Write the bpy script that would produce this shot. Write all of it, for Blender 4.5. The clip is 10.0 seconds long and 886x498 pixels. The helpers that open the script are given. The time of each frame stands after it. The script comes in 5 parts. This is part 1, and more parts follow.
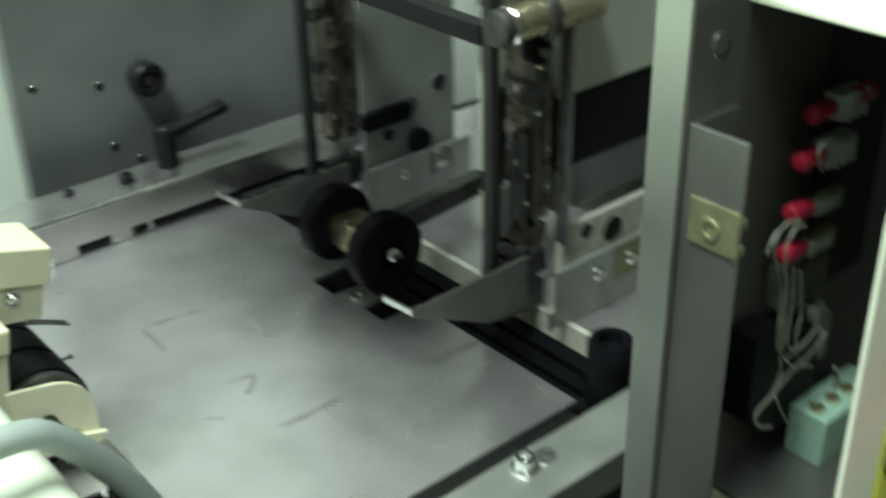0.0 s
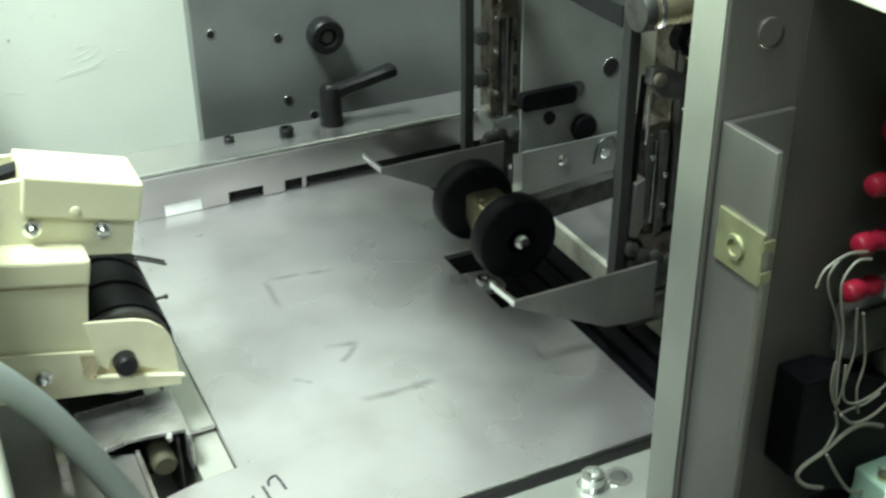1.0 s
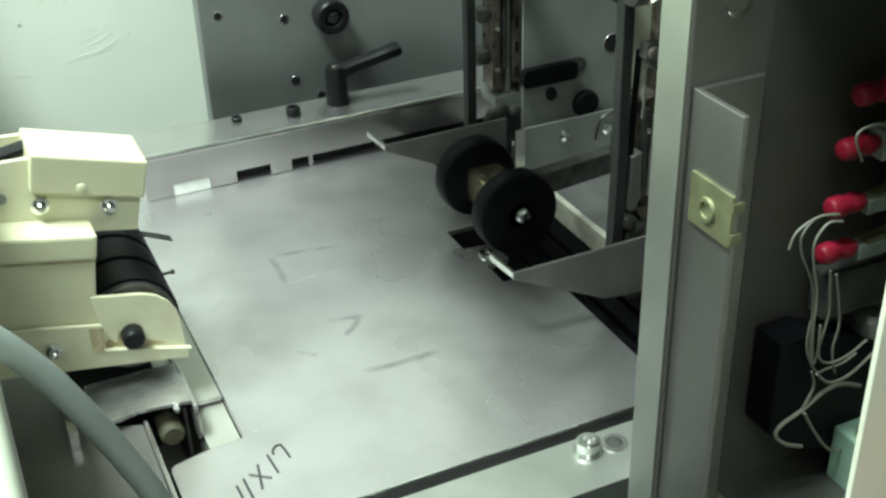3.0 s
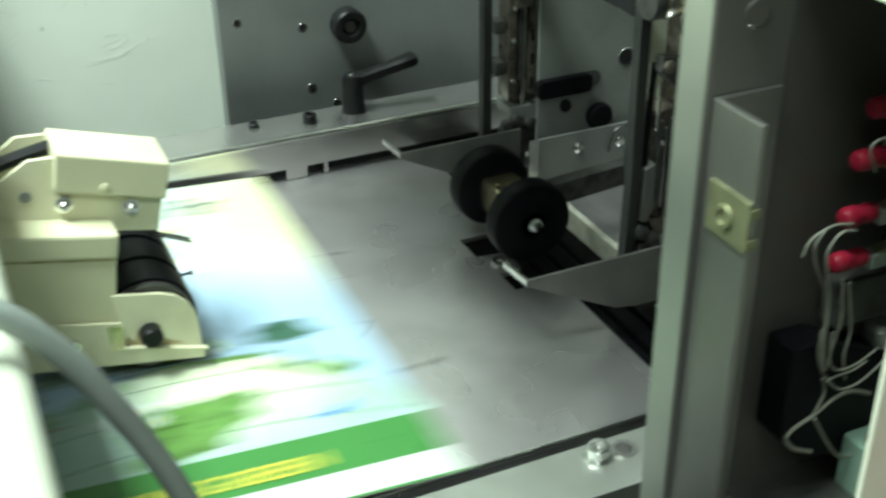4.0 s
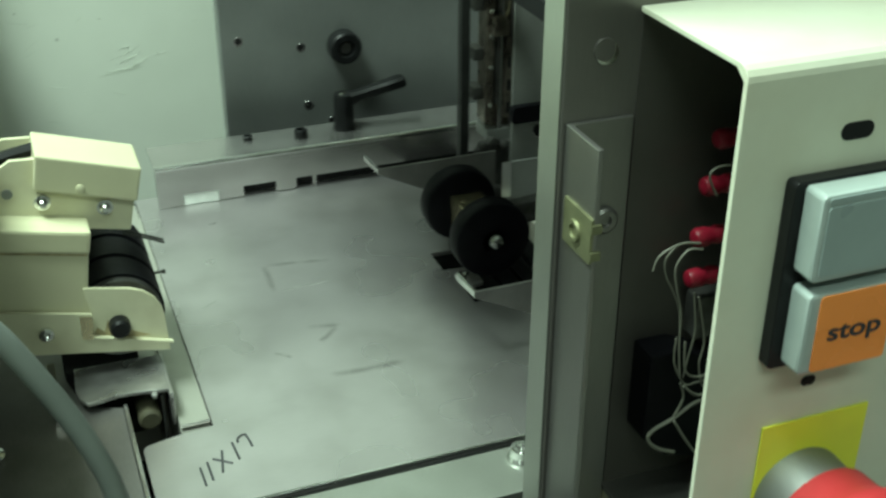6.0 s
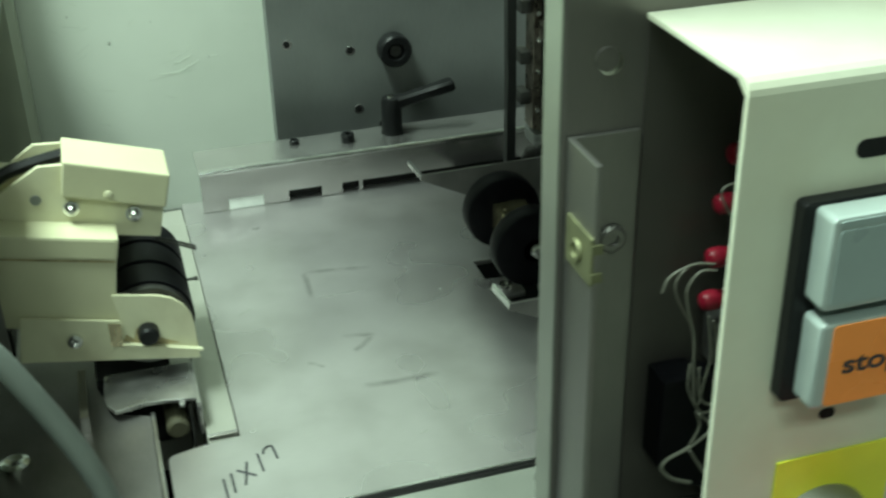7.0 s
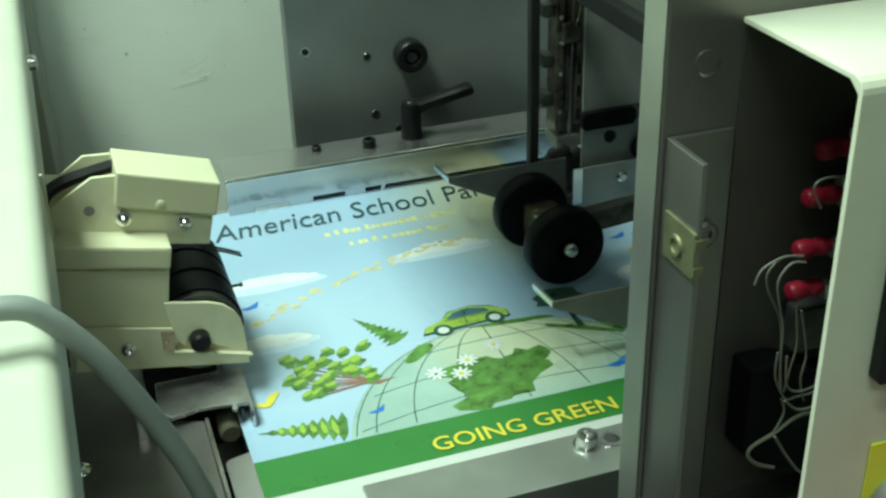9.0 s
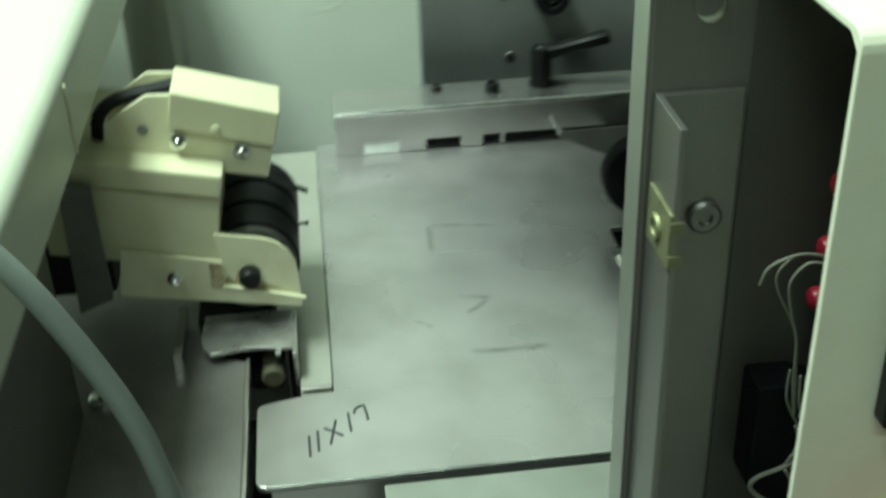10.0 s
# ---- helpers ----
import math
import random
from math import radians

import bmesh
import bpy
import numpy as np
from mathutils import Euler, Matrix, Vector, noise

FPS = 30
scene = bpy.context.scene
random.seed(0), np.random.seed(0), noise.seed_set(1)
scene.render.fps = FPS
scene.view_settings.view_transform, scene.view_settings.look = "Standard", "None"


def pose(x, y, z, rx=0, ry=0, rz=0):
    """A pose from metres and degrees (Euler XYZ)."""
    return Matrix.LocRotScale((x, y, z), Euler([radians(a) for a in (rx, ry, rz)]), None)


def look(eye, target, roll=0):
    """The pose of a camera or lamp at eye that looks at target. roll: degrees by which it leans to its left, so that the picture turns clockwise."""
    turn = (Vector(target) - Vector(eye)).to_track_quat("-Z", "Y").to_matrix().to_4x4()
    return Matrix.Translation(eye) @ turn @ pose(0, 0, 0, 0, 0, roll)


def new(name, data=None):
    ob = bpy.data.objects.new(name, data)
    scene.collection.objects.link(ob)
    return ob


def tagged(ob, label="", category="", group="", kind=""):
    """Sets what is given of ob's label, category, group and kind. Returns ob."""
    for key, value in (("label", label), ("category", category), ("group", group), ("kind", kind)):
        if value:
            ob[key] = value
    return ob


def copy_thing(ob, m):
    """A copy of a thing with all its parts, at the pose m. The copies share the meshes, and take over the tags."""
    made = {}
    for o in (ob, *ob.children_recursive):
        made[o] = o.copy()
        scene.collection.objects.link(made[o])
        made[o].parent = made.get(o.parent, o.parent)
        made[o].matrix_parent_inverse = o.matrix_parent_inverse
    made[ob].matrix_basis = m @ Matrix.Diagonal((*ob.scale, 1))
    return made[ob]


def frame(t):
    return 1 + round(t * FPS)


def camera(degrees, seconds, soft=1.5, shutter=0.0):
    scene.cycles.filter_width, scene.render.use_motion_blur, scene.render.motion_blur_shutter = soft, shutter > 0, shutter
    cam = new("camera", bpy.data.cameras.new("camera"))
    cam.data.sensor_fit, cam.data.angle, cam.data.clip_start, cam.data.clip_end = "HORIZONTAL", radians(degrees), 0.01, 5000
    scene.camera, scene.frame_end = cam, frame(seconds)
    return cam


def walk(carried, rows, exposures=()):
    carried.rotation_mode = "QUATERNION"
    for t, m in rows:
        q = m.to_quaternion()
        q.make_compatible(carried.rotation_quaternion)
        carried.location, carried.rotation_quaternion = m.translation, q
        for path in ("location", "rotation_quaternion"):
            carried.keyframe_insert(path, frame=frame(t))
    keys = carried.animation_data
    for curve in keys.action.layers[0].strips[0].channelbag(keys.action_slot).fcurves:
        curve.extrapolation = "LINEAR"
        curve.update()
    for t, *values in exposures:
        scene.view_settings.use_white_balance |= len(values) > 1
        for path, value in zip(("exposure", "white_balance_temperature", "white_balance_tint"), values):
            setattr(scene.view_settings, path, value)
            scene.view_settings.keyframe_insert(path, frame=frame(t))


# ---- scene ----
cam = camera(40.86, 10.0, soft=2.5, shutter=0.9)
PATH = [
    (0, (-0.1663, -0.3064, 1.1783), (0.3942, 0.3624, 0.6899), -1.16),
    (0.5, (-0.1208, -0.3142, 1.1739), (0.3232, 0.4412, 0.6920), -0.79),
    (1, (-0.0958, -0.3236, 1.1620), (0.2760, 0.4621, 0.6677), -0.62),
    (1.5, (-0.0972, -0.3265, 1.1630), (0.2682, 0.4601, 0.6651), -1.06),
    (2, (-0.0962, -0.3265, 1.1638), (0.2636, 0.4609, 0.6632), -1.28),
    (2.5, (-0.0913, -0.3307, 1.1622), (0.2611, 0.4618, 0.6646), -1.77),
    (2.7, (-0.0930, -0.3360, 1.1639), (0.2617, 0.4534, 0.6627), -1.95),
    (3.8, (-0.0874, -0.3385, 1.1592), (0.2596, 0.4488, 0.6496), -0.78),
    (4, (-0.0992, -0.3425, 1.1642), (0.2521, 0.4514, 0.6679), -0.76),
    (4.2, (-0.1097, -0.3446, 1.1614), (0.2445, 0.4477, 0.6646), -1.03),
    (4.3, (-0.1144, -0.3473, 1.1669), (0.2489, 0.4397, 0.6684), -0.74),
    (4.5, (-0.1161, -0.3547, 1.1734), (0.2685, 0.4230, 0.6760), -0.38),
    (4.6, (-0.1191, -0.3611, 1.1766), (0.2802, 0.4124, 0.6843), -0.09),
    (5, (-0.1271, -0.3948, 1.1827), (0.3108, 0.3677, 0.7063), 1.18),
    (5.1, (-0.1264, -0.4007, 1.1832), (0.3073, 0.3631, 0.7052), 0.86),
    (5.5, (-0.1100, -0.4025, 1.1845), (0.2842, 0.3882, 0.7161), -0.56),
    (5.7, (-0.0940, -0.3982, 1.1818), (0.2675, 0.4049, 0.7081), -0.13),
    (6.8, (-0.0352, -0.3826, 1.1721), (0.2076, 0.4579, 0.6878), -0.69),
    (7, (-0.0430, -0.3837, 1.1742), (0.2042, 0.4579, 0.6940), -1.33),
    (7.5, (-0.0656, -0.3851, 1.1754), (0.1977, 0.4505, 0.6932), -2.26),
    (8, (-0.0827, -0.3911, 1.1744), (0.2039, 0.4386, 0.6953), -1.92),
    (8.2, (-0.0873, -0.3900, 1.1768), (0.2022, 0.4378, 0.6963), -2.41),
    (8.5, (-0.0892, -0.3869, 1.1785), (0.2054, 0.4417, 0.7025), -1.55),
    (8.6, (-0.0870, -0.3841, 1.1791), (0.2050, 0.4455, 0.7031), -1.67),
    (9, (-0.0809, -0.3819, 1.1795), (0.1952, 0.4517, 0.7011), -1.74),
    (9.3, (-0.0665, -0.3801, 1.1764), (0.1829, 0.4600, 0.6948), -2.27),
    (9.5, (-0.0541, -0.3768, 1.1747), (0.1611, 0.4696, 0.6874), -2.47),
    (10, (-0.0053, -0.3567, 1.1565), (0.0836, 0.4994, 0.6473), -2.00),
]
walk(cam, [(t, look(eye, target, roll)) for t, eye, target, roll in PATH], exposures=[(0, 0.2, 6500, 14), (0.5, 0.62, 6500, 15), (1, 0.68, 6500, 16), (2.7, 0.55, 6500, 14), (4.2, 0.2, 6500, 12), (4.6, -0.25, 6600, 6), (5.1, -0.35, 6600, 6), (5.5, -0.15, 6600, 0), (8.0, -0.05, 6600, 0), (8.5, -0.15, 6600, 2), (9.0, -0.35, 6600, 0), (9.5, -0.25, 6600, 0), (10, -0.15, 6600, 0)])

# ---- light: a closed room with fluorescent ceiling fittings ----
world = bpy.data.worlds.new("room_air")
world.use_nodes = True
world.node_tree.nodes["Background"].inputs[0].default_value = (0.55, 0.62, 0.55, 1)
world.node_tree.nodes["Background"].inputs[1].default_value = 0.01
scene.world = world


def ceiling_lamp(x, y, watts, sx, sy):
    data = bpy.data.lights.new("fluorescent_tube_light", "AREA")
    data.shape, data.size, data.size_y, data.energy = "RECTANGLE", sx, sy, watts
    data.color = (0.82, 1.0, 0.91)
    ob = new("fluorescent_tube_light", data)
    ob.matrix_world = pose(x, y, 2.62)
    return ob


ceiling_lamp(-0.6, 0.05, 87, 0.46, 0.9)
ceiling_lamp(-0.7, 1.9, 46, 1.2, 0.3)
ceiling_lamp(-0.4, -1.5, 20, 1.2, 0.3)


# ---- materials ----
def material(name, base, rough=0.5, metal=0.0, vary=0.12, scale=60.0, bump=0.05, fine=900.0, stretch=None,
             dirt=None, dirt_amount=0.0, coat=0.0, spec=0.5):
    m = bpy.data.materials.new(name)
    m.use_nodes = True
    nt = m.node_tree
    n, l = nt.nodes, nt.links
    b = n["Principled BSDF"]
    b.inputs["Metallic"].default_value = metal
    b.inputs["Coat Weight"].default_value = coat
    b.inputs["Specular IOR Level"].default_value = spec
    tc = n.new("ShaderNodeTexCoord")
    mp = n.new("ShaderNodeMapping")
    mp.inputs["Scale"].default_value = stretch or (1, 1, 1)
    l.new(tc.outputs["Object"], mp.inputs["Vector"])
    big = n.new("ShaderNodeTexNoise")
    big.inputs["Scale"].default_value, big.inputs["Detail"].default_value = scale, 2
    l.new(tc.outputs["Object"], big.inputs["Vector"])
    small = n.new("ShaderNodeTexNoise")
    small.inputs["Scale"].default_value, small.inputs["Detail"].default_value = fine * 0.35, 2
    l.new(mp.outputs["Vector"], small.inputs["Vector"])
    ramp = n.new("ShaderNodeMapRange")
    ramp.inputs["From Min"].default_value, ramp.inputs["From Max"].default_value = 0.3, 0.7
    ramp.inputs["To Min"].default_value, ramp.inputs["To Max"].default_value = 1 - vary, 1 + vary
    l.new(big.outputs["Fac"], ramp.inputs["Value"])
    grain = n.new("ShaderNodeMapRange")
    grain.inputs["To Min"].default_value, grain.inputs["To Max"].default_value = 1 - vary * 0.6, 1 + vary * 0.6
    l.new(small.outputs["Fac"], grain.inputs["Value"])
    mul = n.new("ShaderNodeMath")
    mul.operation = "MULTIPLY"
    l.new(ramp.outputs[0], mul.inputs[0])
    l.new(grain.outputs[0], mul.inputs[1])
    col = n.new("ShaderNodeVectorMath")
    col.operation = "SCALE"
    col.inputs[0].default_value = base
    l.new(mul.outputs[0], col.inputs["Scale"])
    out = col.outputs[0]
    if dirt:
        spots = n.new("ShaderNodeTexNoise")
        spots.inputs["Scale"].default_value, spots.inputs["Detail"].default_value = scale * 1.7, 2.5
        spots.inputs["Roughness"].default_value = 0.55
        l.new(tc.outputs["Object"], spots.inputs["Vector"])
        cut = n.new("ShaderNodeMapRange")
        cut.interpolation_type = "SMOOTHSTEP"
        cut.inputs["From Min"].default_value, cut.inputs["From Max"].default_value = 0.36, 0.84
        cut.inputs["To Max"].default_value = dirt_amount
        l.new(spots.outputs["Fac"], cut.inputs["Value"])
        mix = n.new("ShaderNodeMix")
        mix.data_type = "RGBA"
        l.new(cut.outputs[0], mix.inputs["Factor"])
        l.new(out, mix.inputs["A"])
        mix.inputs["B"].default_value = (*dirt, 1)
        out = mix.outputs["Result"]
    l.new(out, b.inputs["Base Color"])
    rr = n.new("ShaderNodeMapRange")
    rr.inputs["To Min"].default_value, rr.inputs["To Max"].default_value = max(0.03, rough - 0.12), min(1, rough + 0.12)
    l.new(big.outputs["Fac"], rr.inputs["Value"])
    l.new(rr.outputs[0], b.inputs["Roughness"])
    if bump:
        bp = n.new("ShaderNodeBump")
        bp.inputs["Strength"].default_value, bp.inputs["Distance"].default_value = bump, 0.0006
        l.new(small.outputs["Fac"], bp.inputs["Height"])
        l.new(bp.outputs[0], b.inputs["Normal"])
    return m


PLATE = material("worn_steel_plate", (0.57, 0.55, 0.555), 0.295, 0.85, 0.06, 16, 0.03, 420, (1, 7, 1), (0.33, 0.315, 0.31), 0.48)
STEEL = material("brushed_steel", (0.60, 0.585, 0.575), 0.21, 0.92, 0.05, 40, 0.02, 500, (1, 8, 8))
PANEL = material("grey_steel_panel", (0.285, 0.30, 0.292), 0.5, 0.7, 0.10, 15, 0.08, 600, (4, 1, 1), (0.16, 0.17, 0.16), 0.3)
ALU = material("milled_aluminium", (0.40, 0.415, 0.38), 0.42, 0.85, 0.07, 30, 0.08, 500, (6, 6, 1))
DARKSTEEL = material("dark_oiled_steel", (0.10, 0.10, 0.095), 0.42, 0.7, 0.25, 90, 0.15, 700, None, (0.03, 0.025, 0.02), 0.7)
HEADSTEEL = material("greasy_tool_steel", (0.21, 0.185, 0.155), 0.30, 0.8, 0.35, 120, 0.2, 500, None, (0.05, 0.038, 0.028), 0.75)
CREAM = material("cream_enamel_paint", (0.56, 0.55, 0.375), 0.38, 0.0, 0.03, 25, 0.03, 900, None, (0.50, 0.46, 0.30), 0.25)
COVERPAINT = material("pale_cream_cover_paint", (0.46, 0.49, 0.40), 0.38, 0.0, 0.03, 18, 0.03, 900, None, (0.60, 0.60, 0.46), 0.25)
BOXPAINT = material("cream_control_box_paint", (0.625, 0.645, 0.525), 0.6, 0.0, 0.04, 25, 0.03, 900, None, (0.50, 0.46, 0.32), 0.30)
CREAMDARK = material("grimy_cream_paint", (0.62, 0.61, 0.43), 0.45, 0.0, 0.05, 30, 0.04, 900, None, (0.36, 0.31, 0.19), 0.45)
WALL = material("scuffed_cream_panel", (0.80, 0.85, 0.76), 0.5, 0.0, 0.04, 9, 0.35, 130, None, (0.70, 0.74, 0.65), 0.3)
FLAPPAINT = material("dull_pale_coated_steel", (0.42, 0.42, 0.375), 0.38, 0.6, 0.06, 30, 0.05, 500, None, (0.36, 0.36, 0.30), 0.3)
CLOUDWHITE = material("white_plastic", (0.75, 0.78, 0.74), 0.5)
LIPPAINT = material("pale_worn_lip", (0.62, 0.61, 0.52), 0.5, 0.2, 0.12, 60, 0.05, 500, None, (0.20, 0.17, 0.12), 0.5)
# dark brown for the painted shade in the control box and the inner panel
SHADEPANEL = material("dark_brown_shade_and_panel", (0.085, 0.080, 0.073), 0.45, 0.5, 0.1, 20, 0.05, 400)
GUIDE = material("dull_guide_steel", (0.20, 0.195, 0.185), 0.48, 0.6, 0.15, 40, 0.08, 500, (6, 6, 1), (0.12, 0.115, 0.11), 0.4)
# frame metal darkened for its shaded front face; the edge strip uses ALU
FRAME = material("shaded_machined_frame", (0.18, 0.173, 0.163), 0.40, 0.75, 0.09, 14, 0.08, 500, (6, 6, 1), (0.13, 0.12, 0.11), 0.35)
REARPLATE = material("grey_rear_plate", (0.27, 0.28, 0.265), 0.40, 0.4, 0.12, 20, 0.08, 500, (1, 1, 4), (0.16, 0.16, 0.15), 0.45)
TABLE = material("smeared_dark_table_steel", (0.26, 0.25, 0.24), 0.42, 0.75, 0.15, 18, 0.08, 600, (4, 1, 1), (0.11, 0.105, 0.10), 0.45)
BRACKET = material("rolled_bracket_steel", (0.235, 0.23, 0.22), 0.36, 0.85, 0.10, 25, 0.08, 500, (6, 6, 1), (0.22, 0.215, 0.20), 0.35)
GUARD = material("smeared_guard_steel", (0.52, 0.515, 0.50), 0.28, 0.85, 0.15, 45, 0.03, 500, (1, 6, 1), (0.14, 0.13, 0.12), 0.45)
GRIME = material("grimy_yellowed_rubber", (0.085, 0.08, 0.05), 0.6, 0.0, 0.25, 120, 0.1, 600)
RUST = material("rust_brown_stain", (0.40, 0.34, 0.19), 0.7, 0.0, 0.35, 200, 0.0, 600)
RUBBER = material("black_rubber", (0.0042, 0.0042, 0.0054), 0.42, 0.0, 0.3, 80, 0.08, 900, spec=0.08)
PLASTIC = material("black_plastic", (0.009, 0.0095, 0.010), 0.42, 0.0, 0.2, 80, 0.04, 900, spec=0.22)
BLACK = material("machine_black_paint", (0.012, 0.012, 0.012), 0.7, 0.0, 0.3, 40, 0.1, 300, spec=0.2)
CABLE = material("grey_cable_sheath", (0.22, 0.25, 0.23), 0.45, 0.0, 0.06, 60, 0.03, 600)
BRASS = material("brass_nickel", (0.60, 0.53, 0.35), 0.24, 0.9, 0.12, 100, 0.05, 600)
CHROME = material("bright_screw_steel", (0.75, 0.76, 0.74), 0.2, 1.0, 0.05, 100, 0.03, 600)
GREENBLOCK = material("pale_green_plastic", (0.22, 0.34, 0.27), 0.45, 0.0, 0.1, 80, 0.02, 600)
ZINCYELLOW = material("yellow_zinc", (0.205, 0.21, 0.12), 0.5, 0.7, 0.15, 200, 0.05, 600)
STRAP = material("worn_strap_rubber", (0.020, 0.021, 0.020), 0.5, 0.0, 0.3, 80, 0.06, 700, spec=0.4)
RED = material("red_vinyl_sleeve", (0.205, 0.007, 0.021), 0.4, 0.0, 0.15, 150, 0.04, 600, spec=0.35)
REDCAP = material("red_plastic_cap", (0.43, 0.028, 0.034), 0.46, 0.0, 0.06, 60, 0.02, 800)
WIRE = material("pale_wire_insulation", (0.145, 0.145, 0.118), 0.5, 0.0, 0.1, 100, 0.03, 600)
LUG = material("grey_green_terminal_lug", (0.33, 0.38, 0.36), 0.35, 0.5, 0.15, 200, 0.05, 600)
YELLOW = material("yellow_label", (0.78, 0.80, 0.06), 0.45, 0.0, 0.05, 60, 0.02, 600)
ORANGE = material("orange_insert", (0.92, 0.29, 0.06), 0.3, 0.0, 0.03, 60, 0.01, 600)
CLEARCAP = material("pale_blue_lens", (0.36, 0.42, 0.405), 0.2, 0.0, 0.06, 60, 0.01, 600, coat=0.5)
LENS = material("frosted_lens_face", (0.28, 0.345, 0.34), 0.3, 0.0, 0.05, 60, 0.01, 600, coat=0.3)
INK = material("black_marker_ink", (0.03, 0.03, 0.035), 0.5, 0.0, 0.2, 80, 0.0, 600)
SCRATCHPALE = material("paint_scratch", (0.72, 0.765, 0.68), 0.7, 0.0, 0.2, 200, 0.0, 600)
DENT = material("chipped_paint", (0.56, 0.59, 0.52), 0.8, 0.0, 0.2, 200, 0.0, 600)
PAINTWALL = material("room_wall_paint", (0.30, 0.31, 0.28), 0.8, 0.0, 0.04, 3, 0.05, 60)
CONCRETE = material("floor_vinyl", (0.30, 0.30, 0.28), 0.5, 0.0, 0.1, 4, 0.05, 80)


def smear(name, base, rough, strength, speckle):
    """A worn mark with soft edges: its surface thins out towards the rim of the ribbon and in spots."""
    m = material(name, base, rough, 0.85, 0.2, 90, 0.0, 500)
    n, l = m.node_tree.nodes, m.node_tree.links
    uv = n.new("ShaderNodeUVMap")
    uv.uv_map = "across"
    sep = n.new("ShaderNodeSeparateXYZ")
    l.new(uv.outputs[0], sep.inputs[0])
    fade = []
    for k in (0, 1):
        tri = n.new("ShaderNodeMath")
        tri.operation = "PINGPONG"
        tri.inputs[1].default_value = 0.5
        l.new(sep.outputs[k], tri.inputs[0])
        bell = n.new("ShaderNodeMapRange")
        bell.interpolation_type = "SMOOTHSTEP"
        bell.inputs["From Max"].default_value = 0.5 if k else 0.22
        l.new(tri.outputs[0], bell.inputs["Value"])
        fade.append(bell.outputs[0])
    tc = n.new("ShaderNodeTexCoord")
    spots = n.new("ShaderNodeTexNoise")
    spots.inputs["Scale"].default_value, spots.inputs["Detail"].default_value = speckle, 4
    l.new(tc.outputs["Object"], spots.inputs["Vector"])
    thin = n.new("ShaderNodeMapRange")
    thin.inputs["From Min"].default_value, thin.inputs["From Max"].default_value = 0.35, 0.6
    thin.inputs["To Min"].default_value, thin.inputs["To Max"].default_value = 0.35 * strength, strength
    l.new(spots.outputs["Fac"], thin.inputs["Value"])
    out = thin.outputs[0]
    for f in fade:
        mul = n.new("ShaderNodeMath")
        mul.operation = "MULTIPLY"
        l.new(out, mul.inputs[0])
        l.new(f, mul.inputs[1])
        out = mul.outputs[0]
    l.new(out, n["Principled BSDF"].inputs["Alpha"])
    return m


SMEAR = smear("rubbed_dark_smear", (0.30, 0.29, 0.285), 0.40, 0.38, 110)
SHINE = smear("bright_scratch", (0.75, 0.75, 0.72), 0.25, 0.9, 300)


# ---- mesh helpers ----
def box(bm, x0, x1, y0, y1, z0, z1):
    v = [bm.verts.new((x, y, z)) for x in (x0, x1) for y in (y0, y1) for z in (z0, z1)]
    for f in ((0, 1, 3, 2), (4, 6, 7, 5), (0, 4, 5, 1), (2, 3, 7, 6), (0, 2, 6, 4), (1, 5, 7, 3)):
        bm.faces.new([v[i] for i in f])
    return bm


def prism(bm, pts, axis, lo, hi):
    """Extrudes an outline along an axis; the outline is in the two other axes, in order."""
    def at(p, h):
        return {"x": (h, p[0], p[1]), "y": (p[0], h, p[1]), "z": (p[0], p[1], h)}[axis]
    a = [bm.verts.new(at(p, lo)) for p in pts]
    b = [bm.verts.new(at(p, hi)) for p in pts]
    bm.faces.new(a), bm.faces.new(b)
    for i in range(len(pts)):
        j = (i + 1) % len(pts)
        bm.faces.new((a[i], a[j], b[j], b[i]))
    return bm


def ring(cx, cy, r, n, start=0.0, end=360.0):
    full = end - start >= 360
    k = n if full else n - 1
    return [(cx + r * math.cos(radians(start + (end - start) * i / k)), cy + r * math.sin(radians(start + (end - start) * i / k)))
            for i in range(n)]


def lathe(bm, profile, centre, axis="y", n=28):
    """Turns a profile of (along, radius) about an axis through centre."""
    rows = []
    for h, r in profile:
        row = []
        for i in range(n):
            a = 2 * math.pi * i / n
            c, s = r * math.cos(a), r * math.sin(a)
            p = {"x": (h, c, s), "y": (c, h, s), "z": (c, s, h)}[axis]
            row.append(bm.verts.new((centre[0] + p[0], centre[1] + p[1], centre[2] + p[2])))
        rows.append(row)
    for a, b in zip(rows, rows[1:]):
        for i in range(n):
            j = (i + 1) % n
            bm.faces.new((a[i], a[j], b[j], b[i]))
    bm.faces.new(rows[0]), bm.faces.new(rows[-1])
    return bm


